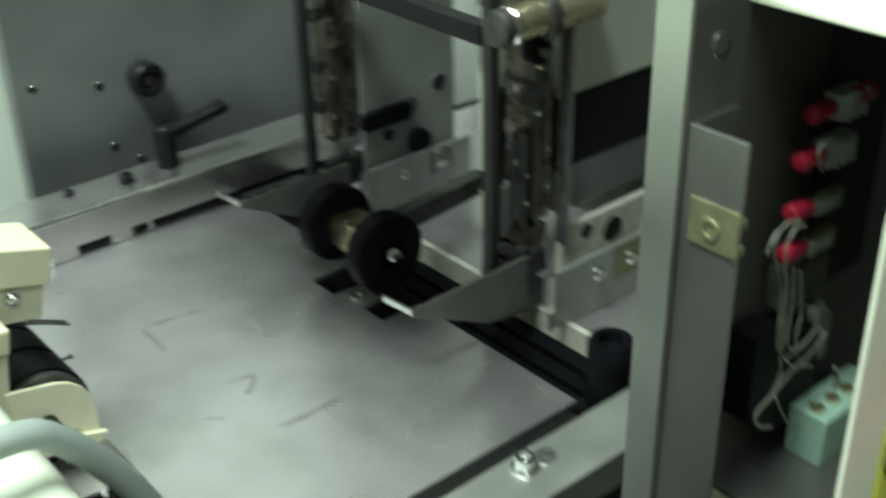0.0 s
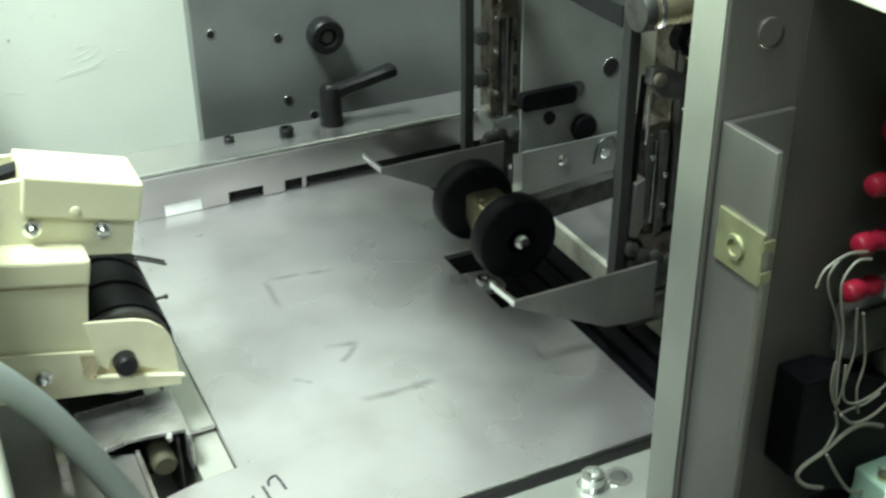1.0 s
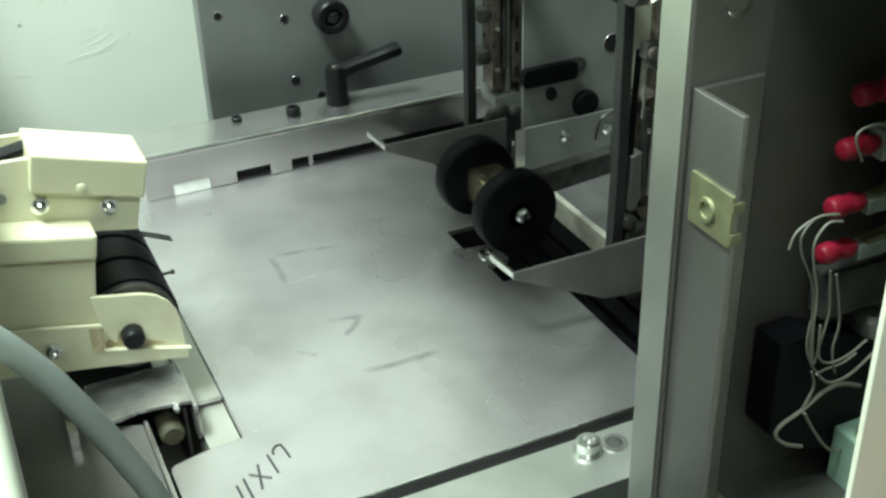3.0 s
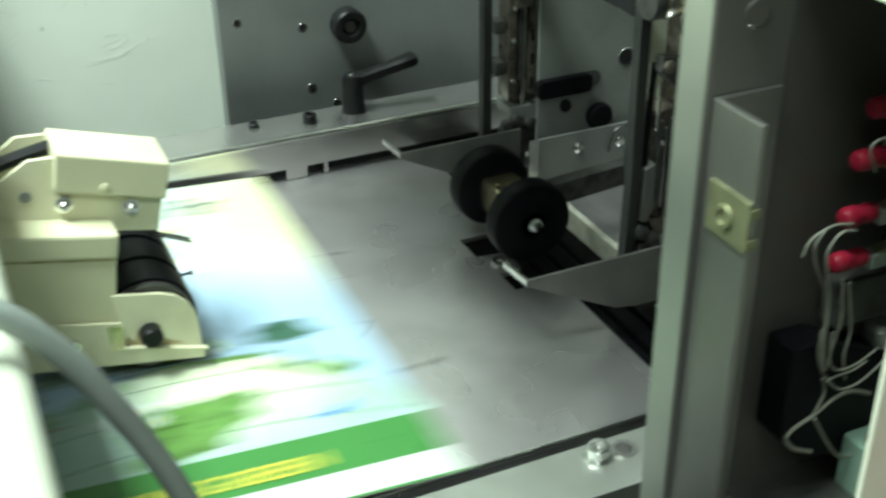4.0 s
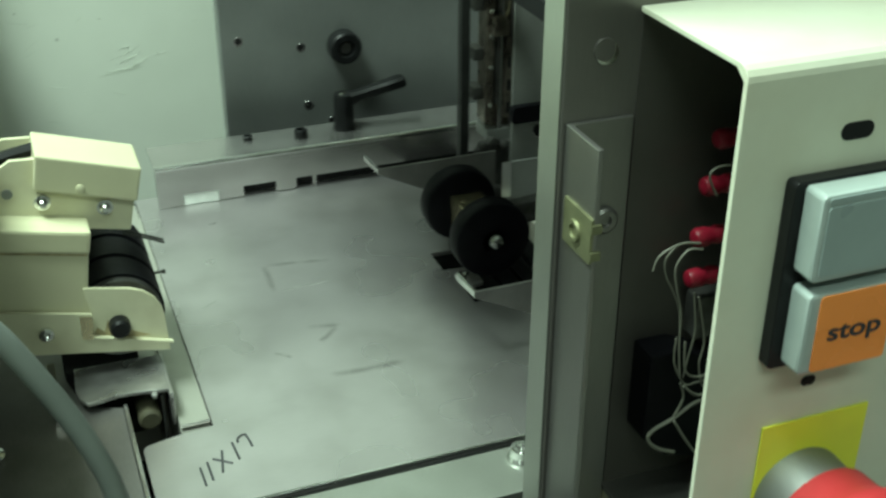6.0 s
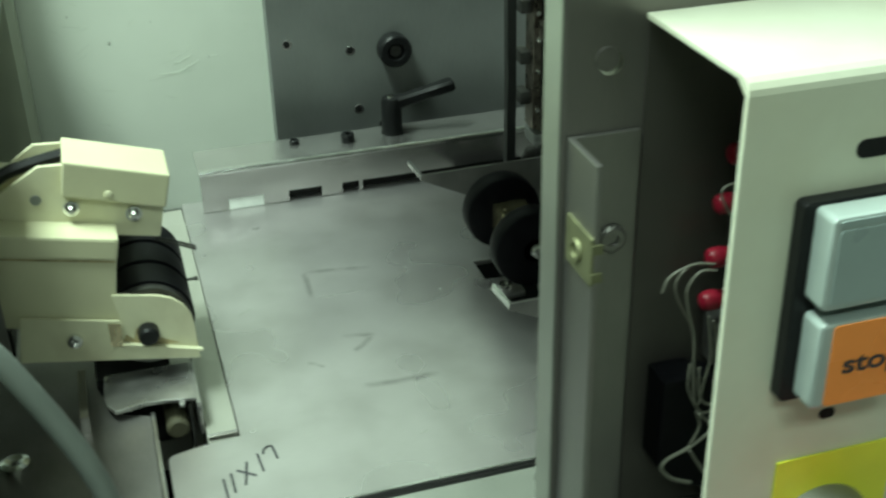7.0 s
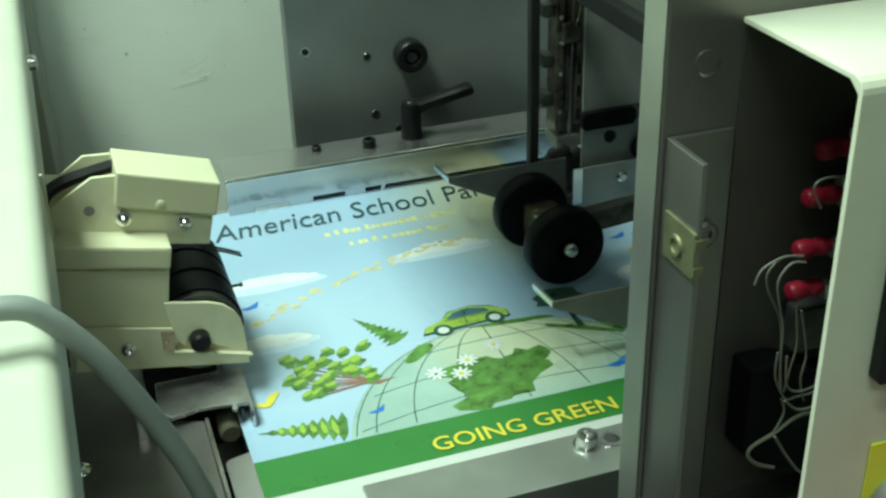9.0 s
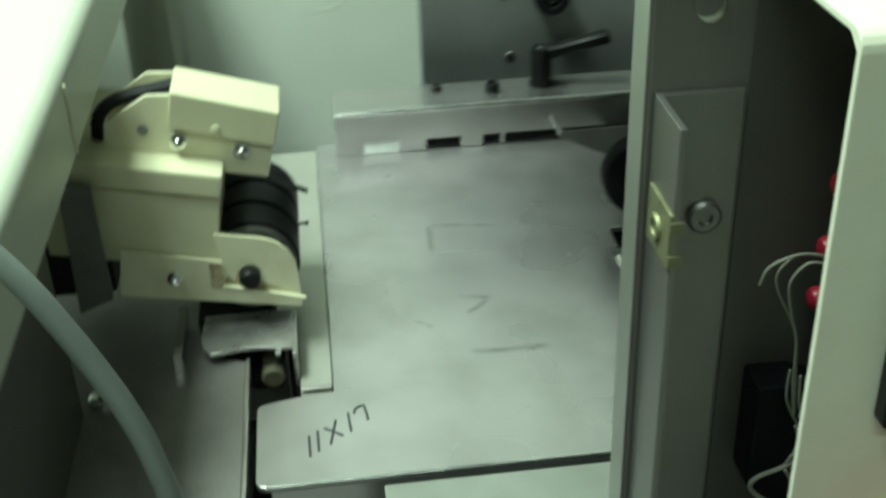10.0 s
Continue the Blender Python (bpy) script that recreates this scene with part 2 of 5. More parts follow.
def tube(bm, pts, r, n=8, smooth=4):
    """A round bar along a smoothed line of points."""
    pts = [Vector(p) for p in pts]
    fine = []
    for i in range(len(pts) - 1):
        p0, p1, p2, p3 = pts[max(i - 1, 0)], pts[i], pts[i + 1], pts[min(i + 2, len(pts) - 1)]
        for k in range(smooth):
            u = k / smooth
            fine.append(0.5 * (2 * p1 + (p2 - p0) * u + (2 * p0 - 5 * p1 + 4 * p2 - p3) * u * u + (3 * p1 - p0 - 3 * p2 + p3) * u ** 3))
    fine.append(pts[-1])
    rows, up = [], Vector((0.13, 0.31, 0.94))
    for i, p in enumerate(fine):
        d = (fine[min(i + 1, len(fine) - 1)] - fine[max(i - 1, 0)]).normalized()
        a = d.cross(up).normalized()
        b = d.cross(a)
        rows.append([bm.verts.new(p + r * (a * math.cos(2 * math.pi * k / n) + b * math.sin(2 * math.pi * k / n))) for k in range(n)])
    for a, b in zip(rows, rows[1:]):
        for k in range(n):
            bm.faces.new((a[k], a[(k + 1) % n], b[(k + 1) % n], b[k]))
    bm.faces.new(rows[0]), bm.faces.new(rows[-1])
    return bm


def finish(bm, bevel=0.0, smooth=True):
    bmesh.ops.remove_doubles(bm, verts=bm.verts, dist=1e-6)
    bmesh.ops.recalc_face_normals(bm, faces=bm.faces)
    if bevel:
        edges = [e for e in bm.edges if len(e.link_faces) == 2 and e.calc_face_angle(0) > 0.6]
        bmesh.ops.bevel(bm, geom=edges, offset=bevel, segments=2, affect="EDGES", profile=0.6, clamp_overlap=True)
    if smooth:
        rim = set() if not bevel else {f for f in bm.faces if f.calc_area() > 30 * bevel * bevel and len(f.verts) >= 4}
        for f in bm.faces:
            f.smooth = f not in rim
        for e in bm.edges:
            if len(e.link_faces) == 2 and e.calc_face_angle(0) > 0.55:
                e.smooth = False
    return bm


def mesh(name, bm, mat, bevel=0.0):
    finish(bm, bevel)
    data = bpy.data.meshes.new(name)
    bm.to_mesh(data)
    bm.free()
    data.materials.append(mat)
    return data


def part(name, bm, mat, parent, label="", bevel=0.0):
    ob = new(name, mesh(name, bm, mat, bevel))
    if parent:
        ob.parent = parent
    if label:
        tagged(ob, label)
    return ob


def thing(name, label, category, group="", kind="", at=(0, 0, 0)):
    ob = new(name)
    ob.empty_display_size = 0.01
    ob.location = at
    return tagged(ob, label, category, group, kind)


def solid(name, bm, mat, label, category, kind="", group="", bevel=0.0):
    return tagged(part(name, bm, mat, None, "", bevel), label, category, group, kind)


B = bmesh.new


def rounded(x0, x1, z0, z1, r, n=5):
    return (ring(x1 - r, z1 - r, r, n, 0, 90) + ring(x0 + r, z1 - r, r, n, 90, 180) + ring(x0 + r, z0 + r, r, n, 180, 270) + ring(x1 - r, z0 + r, r, n, 270, 360))


def cap_screw(x, y, z, axis, r=0.005, h=0.005, mat=None, name="cap_screw", label="socket-head steel cap screw", group="socket screws"):
    """A socket-head screw whose head stands out along an axis from the place given; axis as +x, -y, +z."""
    s, ax = (1 if axis[0] == "+" else -1), axis[1]
    bm = B()
    prof = [(0, r * 1.0), (h * 0.85 * s, r), (h * s, r * 0.86), (h * s, r * 0.5), (h * 0.45 * s, r * 0.48)]
    lathe(bm, prof, (x, y, z), ax, 18)
    return solid(name, bm, mat or CHROME, label, "screw", "", group)


# ---- the room ----
def room():
    for name, dims in (("wall_north", (-3.1, 2.1, 2.6, 2.7, 0, 2.7)), ("wall_south", (-3.1, 2.1, -2.6, -2.5, 0, 2.7)),
                       ("wall_west", (-3.1, -3.0, -2.5, 2.6, 0, 2.7)), ("wall_east", (2.0, 2.1, -2.5, 2.6, 0, 2.7))):
        solid(name, box(B(), *dims), PAINTWALL, "plain pale painted room wall", "wall", "structure")
    solid("floor", box(B(), -3.1, 2.1, -2.6, 2.7, -0.1, 0), CONCRETE, "grey vinyl workshop floor", "floor", "structure")
    solid("ceiling", box(B(), -3.1, 2.1, -2.6, 2.7, 2.7, 2.8), PAINTWALL, "plain white ceiling", "ceiling", "structure")


room()


# ---- collating bed ----
def collating_bed():
    t = thing("collating_bed", "worn bare steel collating plate with scuffs and size marking", "machine bed", at=(0, 0, 0))
    r = 0.004
    out = ring(-0.0438 + r, -0.0067 + r, r, 5, 180, 270) + [(0.1635, -0.0067), (0.1635, 0.107), (0.1393, 0.107), (0.1393, 0.124), (0.152, 0.126)]
    out += [(0.152, 0.143), (0.1357, 0.145), (0.1357, 0.1654), (0.1635, 0.1654), (0.1635, 0.292), (-0.0118, 0.292), (-0.0118, 0.0492), (-0.0297, 0.0474)]
    out += ring(-0.0438 + r, 0.0450 - r, r, 5, 90, 180)
    bm = prism(B(), out, "z", 0.847, 0.85)
    part("plate", bm, PLATE, t, "", 0.0005)
    part("worn_edge", tube(B(), [(-0.0400, -0.0064, 0.8494), (0.1630, -0.0064, 0.8494)], 0.00075, 8, 1), CHROME, t, "bright worn front edge")
    part("front_lip", box(B(), -0.038, 0.1635, -0.0066, -0.0046, 0.836, 0.847), STEEL, t)
    bm = B()
    lathe(bm, [(0, 0.004), (0.0012, 0.0036), (0.0012, 0.0018), (0.0002, 0.0018)], (0.1435, 0.1345, 0.8502), "z", 16)
    part("rivet_ring", bm, CHROME, t)
    return t


collating_bed()


def marker_writing():
    """The handwritten size on the plate, in marker strokes."""
    t = thing("size_marking", "handwritten black marker size note on the steel plate", "writing")
    u, v = Vector((0.0105, 0.0080, 0)), Vector((-0.0025, 0.0115, 0))
    o = Vector((-0.0225, 0.0085, 0.8501))
    strokes = [[(0.0, 0.0), (0.25, 1.0)], [(0.42, 0.0), (0.68, 1.0)], [(1.0, 0.0), (1.6, 1.0)], [(1.0, 0.95), (1.65, 0.05)],
               [(2.05, 0.0), (2.25, 1.0)], [(2.5, 0.8), (2.62, 1.0), (3.05, 0.9), (2.95, 0.1)]]
    for s in strokes:
        pts = [o + u * a * 0.78 + v * b * 0.95 for a, b in s]
        bm = B()
        tube(bm, pts, 0.00055, 6, 2)
        part("stroke", bm, INK, t)
    return t


marker_writing()


def scuff(points, w=0.0018, mat=None):
    """A rubbed smear: a thin ribbon on the plate whose edges fade out."""
    bm = B()
    uv = bm.loops.layers.uv.new("across")
    pts = [Vector((x, y, 0.85012)) for x, y in points]
    fine = []
    for p, q in zip(pts, pts[1:]):
        fine += [p.lerp(q, i / 6) for i in range(6)]
    fine.append(pts[-1])
    rows = []
    for i, p in enumerate(fine):
        d = (fine[min(i + 1, len(fine) - 1)] - fine[max(i - 1, 0)]).normalized()
        n = Vector((-d.y, d.x, 0)) * w
        rows.append((bm.verts.new(p - n), bm.verts.new(p + n), i / (len(fine) - 1)))
    for (a, b, u), (c, d, v) in zip(rows, rows[1:]):
        f = bm.faces.new((a, c, d, b))
        for loop, co in zip(f.loops, ((u, 0), (v, 0), (v, 1), (u, 1))):
            loop[uv].uv = co
    bmesh.ops.recalc_face_normals(bm, faces=bm.faces)
    data = bpy.data.meshes.new("scuff_mark")
    bm.to_mesh(data)
    bm.free()
    data.materials.append(mat or SMEAR)
    return tagged(new("scuff_mark", data), "dark rubbed smear on the steel plate" if not mat else "bright scratch on the steel plate", "scuff", "scuffs on the plate")


scuff([(0.0425, 0.1835), (0.060, 0.1815), (0.082, 0.1775)], 0.0027)
scuff([(0.0435, 0.1850), (0.0430, 0.170), (0.0420, 0.1525)], 0.0027)
scuff([(0.0440, 0.1535), (0.058, 0.1550), (0.074, 0.1545)], 0.0009, SHINE)
scuff([(0.0480, 0.1140), (0.0570, 0.1120), (0.0670, 0.1100)], 0.003)
scuff([(0.0510, 0.0980), (0.0580, 0.1030), (0.0640, 0.1100)], 0.0028)
scuff([(0.0270, 0.0970), (0.0320, 0.0930), (0.0360, 0.0890)], 0.002)
scuff([(0.0470, 0.0690), (0.0660, 0.0670), (0.0880, 0.0680)], 0.0034)
scuff([(0.0240, 0.2440), (0.0300, 0.2450)], 0.0014)
scuff([(0.0265, 0.2420), (0.0290, 0.2465)], 0.0010)
scuff([(0.1080, 0.1420), (0.1110, 0.1425)], 0.0007, SHINE)
scuff([(0.0020, 0.1500), (0.0120, 0.1560)], 0.0007, SHINE)
scuff([(0.0640, 0.0250), (0.0690, 0.0262)], 0.0007, SHINE)


def jogger_rail():
    t = thing("jogger_rail", "steel side jogger rail with cap screw and adjusting hole", "rail", at=(0, -0.0280, 0))
    bm = B()
    prism(bm, [(0, 0.8640), (-0.028, 0.8640), (-0.028, 0.846), (-0.026, 0.846), (-0.026, 0.8620), (0, 0.8620)], "x", 0.0045, 0.215)
    part("rail_angle", bm, ALU, t, "", 0.0005)
    bm = lathe(B(), [(0, 0.0062), (0.0008, 0.0060), (0.0008, 0.0046), (0.0056, 0.0046), (0.0062, 0.0041), (0.0062, 0.0025), (0.0036, 0.0024)], (0.1008, -0.0088, 0.8640), "z", 20)
    part("cap_screw", bm, CHROME, t, "bright socket-head screw")
    part("hole_rim", lathe(B(), [(0, 0.0054), (0.0005, 0.0052), (0.0005, 0.0036), (0.0001, 0.0034)], (0.1125, -0.0088, 0.8641), "z", 18), STEEL, t)
    part("screw_hole", lathe(B(), [(0, 0.0034), (0.0002, 0.0034)], (0.1125, -0.0088, 0.8641), "z", 16), DARKSTEEL, t)
    part("rail_bracket", box(B(), 0.150, 0.205, -0.0258, -0.006, 0.8200, 0.8620), DARKSTEEL, t, "", 0.0006)
    return t


JOGGER = jogger_rail()


def black_post(x, y):
    bm = lathe(B(), [(-0.05, 0.011), (0.012, 0.011), (0.014, 0.0098), (0.014, 0.006), (0.009, 0.0055)], (x, y, 0.862), "z", 24)
    return solid("stop_post", bm, RUBBER, "black rubber stop post with hollow top", "post")


black_post(0.1830, -0.0080)


def transfer_tray():
    t = thing("transfer_flap", "thin pale painted transfer flap let into the bed", "flap")
    part("flap", box(B(), -0.0255, -0.0121, 0.0545, 0.268, 0.8482, 0.8495), FLAPPAINT, t, "", 0.0003)
    part("folded_edge", tube(B(), [(-0.0255, 0.0545, 0.8490), (-0.0124, 0.0545, 0.8490)], 0.0008, 6, 1), STEEL, t, "bright folded edge")
    return t


FLAP = transfer_tray()
solid("infeed_ledge", box(box(B(), -0.0255, -0.0122, 0.0478, 0.292, 0.800, 0.8465), -0.0690, -0.0256, 0.100, 0.292, 0.800, 0.8465), FLAPPAINT, "pale painted ledge under the flap", "ledge")


def far_fence():
    t = thing("side_fence", "bent steel side fence with slotted foot", "fence")
    y0, r = 0.2735, 0.0022
    prof = [(y0, 0.8575)] + [(y0 + r - r * math.cos(a), 0.8775 - r + r * math.sin(a)) for a in (0, 0.4, 0.8, 1.2, 1.57)]
    prof += [(0.306, 0.8775), (0.306, 0.8757), (y0 + 0.0025, 0.8757), (y0 + 0.0018, 0.8745), (y0 + 0.0018, 0.8575)]
    part("fence_angle", prism(B(), prof, "x", 0.0, 0.236), STEEL, t)
    # chrome rod laid into the bend to draw its bright highlight line
    part("bend_highlight", tube(B(), [(0.0004, y0 + r - 0.0001, 0.8775 - r + 0.0001), (0.2355, y0 + r - 0.0001, 0.8775 - r + 0.0001)], r, 20, 1), CHROME, t, "chrome rod added as the highlight along the bend")
    for a, b in ((0.0, 0.0155), (0.037, 0.0525), (0.073, 0.086), (0.0965, 0.099)):
        part("foot", box(B(), a, b, y0 + 0.0002, y0 + 0.002, 0.8505, 0.8575), STEEL, t)
    part("foot_backing", box(B(), 0.045, 0.236, y0 + 0.006, y0 + 0.010, 0.8503, 0.8740), BLACK, t)
    part("white_packing", box(B(), 0.0157, 0.0368, y0 + 0.0006, y0 + 0.006, 0.8503, 0.8572), CLOUDWHITE, t, "white packing strip")
    return t


far_fence()
cap_screw(0.0945, 0.2896, 0.8775, "+z", 0.0042, 0.0055, PLASTIC, label="black socket screw on the side fence")
cap_screw(0.062, 0.297, 0.8775, "+z", 0.003, 0.003, PLASTIC, label="small black socket screw on the side fence")


def clamp_lever():
    t = thing("clamp_lever", "black plastic clamping lever on the side fence", "lever")
    part("hub", lathe(B(), [(0, 0.0072), (0.004, 0.0066), (0.021, 0.0064), (0.0235, 0.0055), (0.0235, 0.002)], (0.1245, 0.2945, 0.8776), "z", 20), PLASTIC, t)
    bm = B()
    a, b = Vector((0.1245, 0.2945, 0.8965)), Vector((0.1640, 0.2905, 0.9065))
    d = (b - a).normalized()
    n = d.cross(Vector((0, 1, 0))).normalized()
    rows = []
    for k, w, h in ((0.0, 0.0050, 0.0050), (0.25, 0.0040, 0.0036), (0.7, 0.0046, 0.0036), (0.95, 0.0052, 0.0038), (1.0, 0.0046, 0.0030)):
        c = a + (b - a) * k
        rows.append([bm.verts.new(c + Vector((0, w * p, 0)) + n * h * q) for p, q in ((-1, -.6), (-.6, -1), (.6, -1), (1, -.6), (1, .6), (.6, 1), (-.6, 1), (-1, .6))])
    for p, q in zip(rows, rows[1:]):
        for i in range(8):
            bm.faces.new((p[i], p[(i + 1) % 8], q[(i + 1) % 8], q[i]))
    bm.faces.new(rows[0]), bm.faces.new(rows[-1])
    part("handle", bm, PLASTIC, t)
    part("screw", lathe(B(), [(0, 0.0025), (0.001, 0.0022)], (0.1245, 0.2945, 0.9011), "z", 12), CHROME, t)
    return t


clamp_lever()


# ---- back panel ----
def back_panel():
    t = thing("back_panel", "grey bare steel machine side panel with drilled holes", "panel", kind="structure")
    part("panel_sheet", box(B(), 0.0585, 0.3300, 0.345, 0.357, 0.80, 1.03), PANEL, t, "", 0.0008)
    for x, z, r in ((0.0697, 0.926, 0.0022), (0.1108, 0.9172, 0.0022), (0.1143, 0.8762, 0.0022), (0.1305, 0.8632, 0.002)):
        part("drilled_hole", lathe(B(), [(0, r), (-0.0004, r * 0.9)], (x, 0.3449, z), "y", 14), BLACK, t)
        part("hole_rim", lathe(B(), [(0, r * 1.5), (-0.0002, r * 1.45), (-0.0002, r * 1.02), (0, r)], (x + 0.0004, 0.34495, z - 0.0006), "y", 14), STEEL, t)
    return t


back_panel()


def knob(x, y, z, r, length, name="round_knob", label="black plastic round knob with a hollow face"):
    t = thing(name, label, "knob")
    part("body", lathe(B(), [(0, r * 0.92), (-length * 0.15, r), (-length * 0.9, r), (-length, r * 0.9), (-length, r * 0.55), (-length * 0.75, r * 0.5)], (x, y, z), "y", 28), PLASTIC, t)
    part("screw", lathe(B(), [(-length * 0.74, r * 0.36), (-length * 0.86, r * 0.34), (-length * 0.86, r * 0.15)], (x, y, z), "y", 16), DARKSTEEL, t)
    return t


knob(0.1392, 0.345, 0.9160, 0.0108, 0.012)


def rear_wall():
    t = thing("cream_back_wall", "scuffed cream painted machine wall", "wall", kind="structure")
    part("sheet", box(B(), -1.05, 0.70, 0.40, 0.41, 0.70, 1.5), WALL, t)
    for x, z, dx, dz in ((0.040, 0.955, 0.006, 0.010), (0.044, 0.948, 0.008, -0.004), (-0.028, 0.950, 0.0, 0.020), (-0.060, 0.932, 0.010, 0.001), (0.000, 0.902, 0.014, 0.006), (0.008, 0.899, 0.010, 0.004),
                         (-0.010, 0.896, 0.022, 0.002), (0.028, 0.905, 0.004, 0.0), (-0.048, 0.890, 0.012, -0.003), (-0.075, 0.945, 0.003, 0.004), (0.050, 0.925, 0.004, 0.0), (-0.038, 0.922, 0.0, 0.0012)):
        part("scratch", tube(B(), [(x, 0.3999, z), (x + dx * 0.6, 0.3999, z + dz * 0.4), (x + dx, 0.3999, z + dz + 0.0006)], 0.00012, 5, 3), SCRATCHPALE, t)
    rng = random.Random(11)
    for _ in range(22):
        x, z, a, n = rng.uniform(-0.088, 0.052), rng.uniform(0.865, 0.985), rng.uniform(-0.9, 0.9), rng.uniform(0.002, 0.011)
        line = [(x + n * f * math.cos(a) + rng.uniform(-0.0006, 0.0006), 0.3999, z + n * f * math.sin(a) + rng.uniform(-0.0006, 0.0006)) for f in (0, 0.35, 0.7, 1)]
        part("scratch", tube(B(), line, 0.00012, 5, 2), SCRATCHPALE, t)
    for x, z, r in ((-0.0385, 0.9220, 0.0011), (0.0420, 0.9560, 0.0008), (0.0440, 0.9480, 0.0007), (-0.0620, 0.9420, 0.0008), (0.0250, 0.9050, 0.0006), (-0.0100, 0.9330, 0.0005)):
        part("dent", lathe(B(), [(0, r), (-0.0002, r * 0.8)], (x, 0.3999, z), "y", 10), DENT, t)
    for x, z, dx, dz in ((0.036, 0.962, 0.012, -0.010), (-0.066, 0.936, 0.011, -0.002), (-0.006, 0.904, 0.020, 0.008), (-0.016, 0.893, 0.030, 0.004), (0.010, 0.948, 0.001, 0.012)):
        part("dark_scratch", tube(B(), [(x, 0.39995, z), (x + dx * 0.5, 0.39995, z + dz * 0.4), (x + dx, 0.39995, z + dz)], 0.00009, 5, 3), DENT, t)
    part("corner_post", prism(B(), [(-0.125, 0.398), (-0.125, 0.372), (-0.118, 0.368), (-0.096, 0.368), (-0.0915, 0.374), (-0.0915, 0.398)], "z", 0.7, 1.5), COVERPAINT, t)
    return t


rear_wall()


# ---- feeder nose ----
def feeder():
    t = thing("feeder_nose", "cream painted feed unit with black roller", "feeder")
    up = [(-0.0981, 0.9399), (-0.0956, 0.9565), (-0.0773, 0.9673), (-0.0655, 0.9668), (-0.0245, 0.9560), (-0.0314, 0.9263)]
    hood = part("side_plate", prism(B(), up, "y", 0.1035, 0.1055), CREAMDARK, t, "", 0.0004)
    part("plate_hole", lathe(B(), [(0, 0.0024), (-0.0003, 0.0023)], (-0.0805, 0.1034, 0.9523), "y", 14), PANEL, hood)
    part("rear_side_plate", prism(B(), [(-0.0990, 0.9430), (-0.0970, 0.9560), (-0.0790, 0.9680), (-0.0620, 0.9670), (-0.0620, 0.9430)], "y", 0.127, 0.129), CREAMDARK, t, "", 0.0004)
    part("sensor_cable", tube(B(), [(-0.10, 0.112, 0.945), (-0.099, 0.112, 0.956), (-0.090, 0.115, 0.962), (-0.064, 0.118, 0.966)], 0.003, 8), PLASTIC, t, "black sensor cable")
    cover = [(-0.0697, 0.9540), (-0.0668, 0.9700), (-0.0236, 0.9572), (-0.0272, 0.9418)]
    part("hood", prism(B(), cover, "y", 0.0990, 0.128), CREAM, t, "cream folded sensor hood", 0.0010)
    part("hood_bump", lathe(B(), [(0, 0.0021), (-0.0006, 0.0019), (-0.0010, 0.0010)], (-0.0505, 0.0990, 0.9520), "y", 16), CREAM, t)
    for x, z in ((-0.0669, 0.9462), (-0.0412, 0.9396)):
        part("hood_screw", lathe(B(), [(0, 0.0036), (-0.0008, 0.0036), (-0.0008, 0.0024), (-0.003, 0.0022), (-0.0036, 0.0014)], (x, 0.1035, z), "y", 14), CHROME, hood)
    body = [(-0.125, 0.9505), (-0.0499, 0.9350), (-0.0518, 0.9236), (-0.0540, 0.9088), (-0.0543, 0.8900), (-0.125, 0.905)]
    part("body", prism(B(), body, "y", 0.0893, 0.165), CREAM, t, "", 0.0009)
    part("lid", prism(B(), [(-0.125, 0.9515), (-0.0492, 0.9358), (-0.0512, 0.9252), (-0.125, 0.9404)], "y", 0.0878, 0.167), CREAM, t, "", 0.0014)
    part("lid_gap", prism(B(), [(-0.124, 0.9402), (-0.0522, 0.9254), (-0.0525, 0.9243), (-0.124, 0.9391)], "y", 0.0889, 0.160), RUST, t)
    part("vent_slot", prism(B(), [(-0.0600, 0.8960), (-0.0545, 0.8948), (-0.0548, 0.8830), (-0.0600, 0.8840)], "y", 0.0864, 0.0867), BRASS, t)
    part("finger_pin", lathe(B(), [(0.0, 0.0007), (0.0040, 0.0007), (0.0042, 0.0011), (0.0056, 0.0011)], (-0.0225, 0.120, 0.8930), "x", 10), DARKSTEEL, t)
    nose = [(-0.0565, 0.9088), (-0.0385, 0.9052)] + [(-0.0405 + 0.0178 * math.cos(a), 0.8874 + 0.0178 * math.sin(a)) for a in (1.35, 1.0, 0.65, 0.3, 0.0)]
    nose += [(-0.0222, 0.8735), (-0.0227, 0.8695), (-0.0994, 0.8832), (-0.0955, 0.9037), (-0.0543, 0.8940)]
    part("nose_plate", prism(B(), nose, "y", 0.0885, 0.0905), CREAMDARK, t, "", 0.0005)
    part("lower_plate", prism(B(), [(-0.0990, 0.8834), (-0.0955, 0.9055), (-0.0546, 0.8962), (-0.0555, 0.8842), (-0.0222, 0.8745), (-0.0222, 0.8700)], "y", 0.0866, 0.0883), CREAMDARK, t, "", 0.0004)
    part("foot_flange", prism(B(), [(-0.0553, 0.8846), (-0.0205, 0.8748), (-0.0205, 0.8736), (-0.0553, 0.8834)], "y", 0.0858, 0.0884), CREAMDARK, t, "", 0.0003)
    part("axle_bolt", lathe(B(), [(0, 0.0048), (-0.005, 0.0046), (-0.0062, 0.0036), (-0.0062, 0.002)], (-0.0433, 0.0885, 0.8875), "y", 18), PLASTIC, t, "dark axle bolt head")
    part("plate_screw", lathe(B(), [(0, 0.0034), (-0.002, 0.0032), (-0.0024, 0.0016), (-0.001, 0.0014)], (-0.0748, 0.0868, 0.8906), "y", 16), CHROME, t)
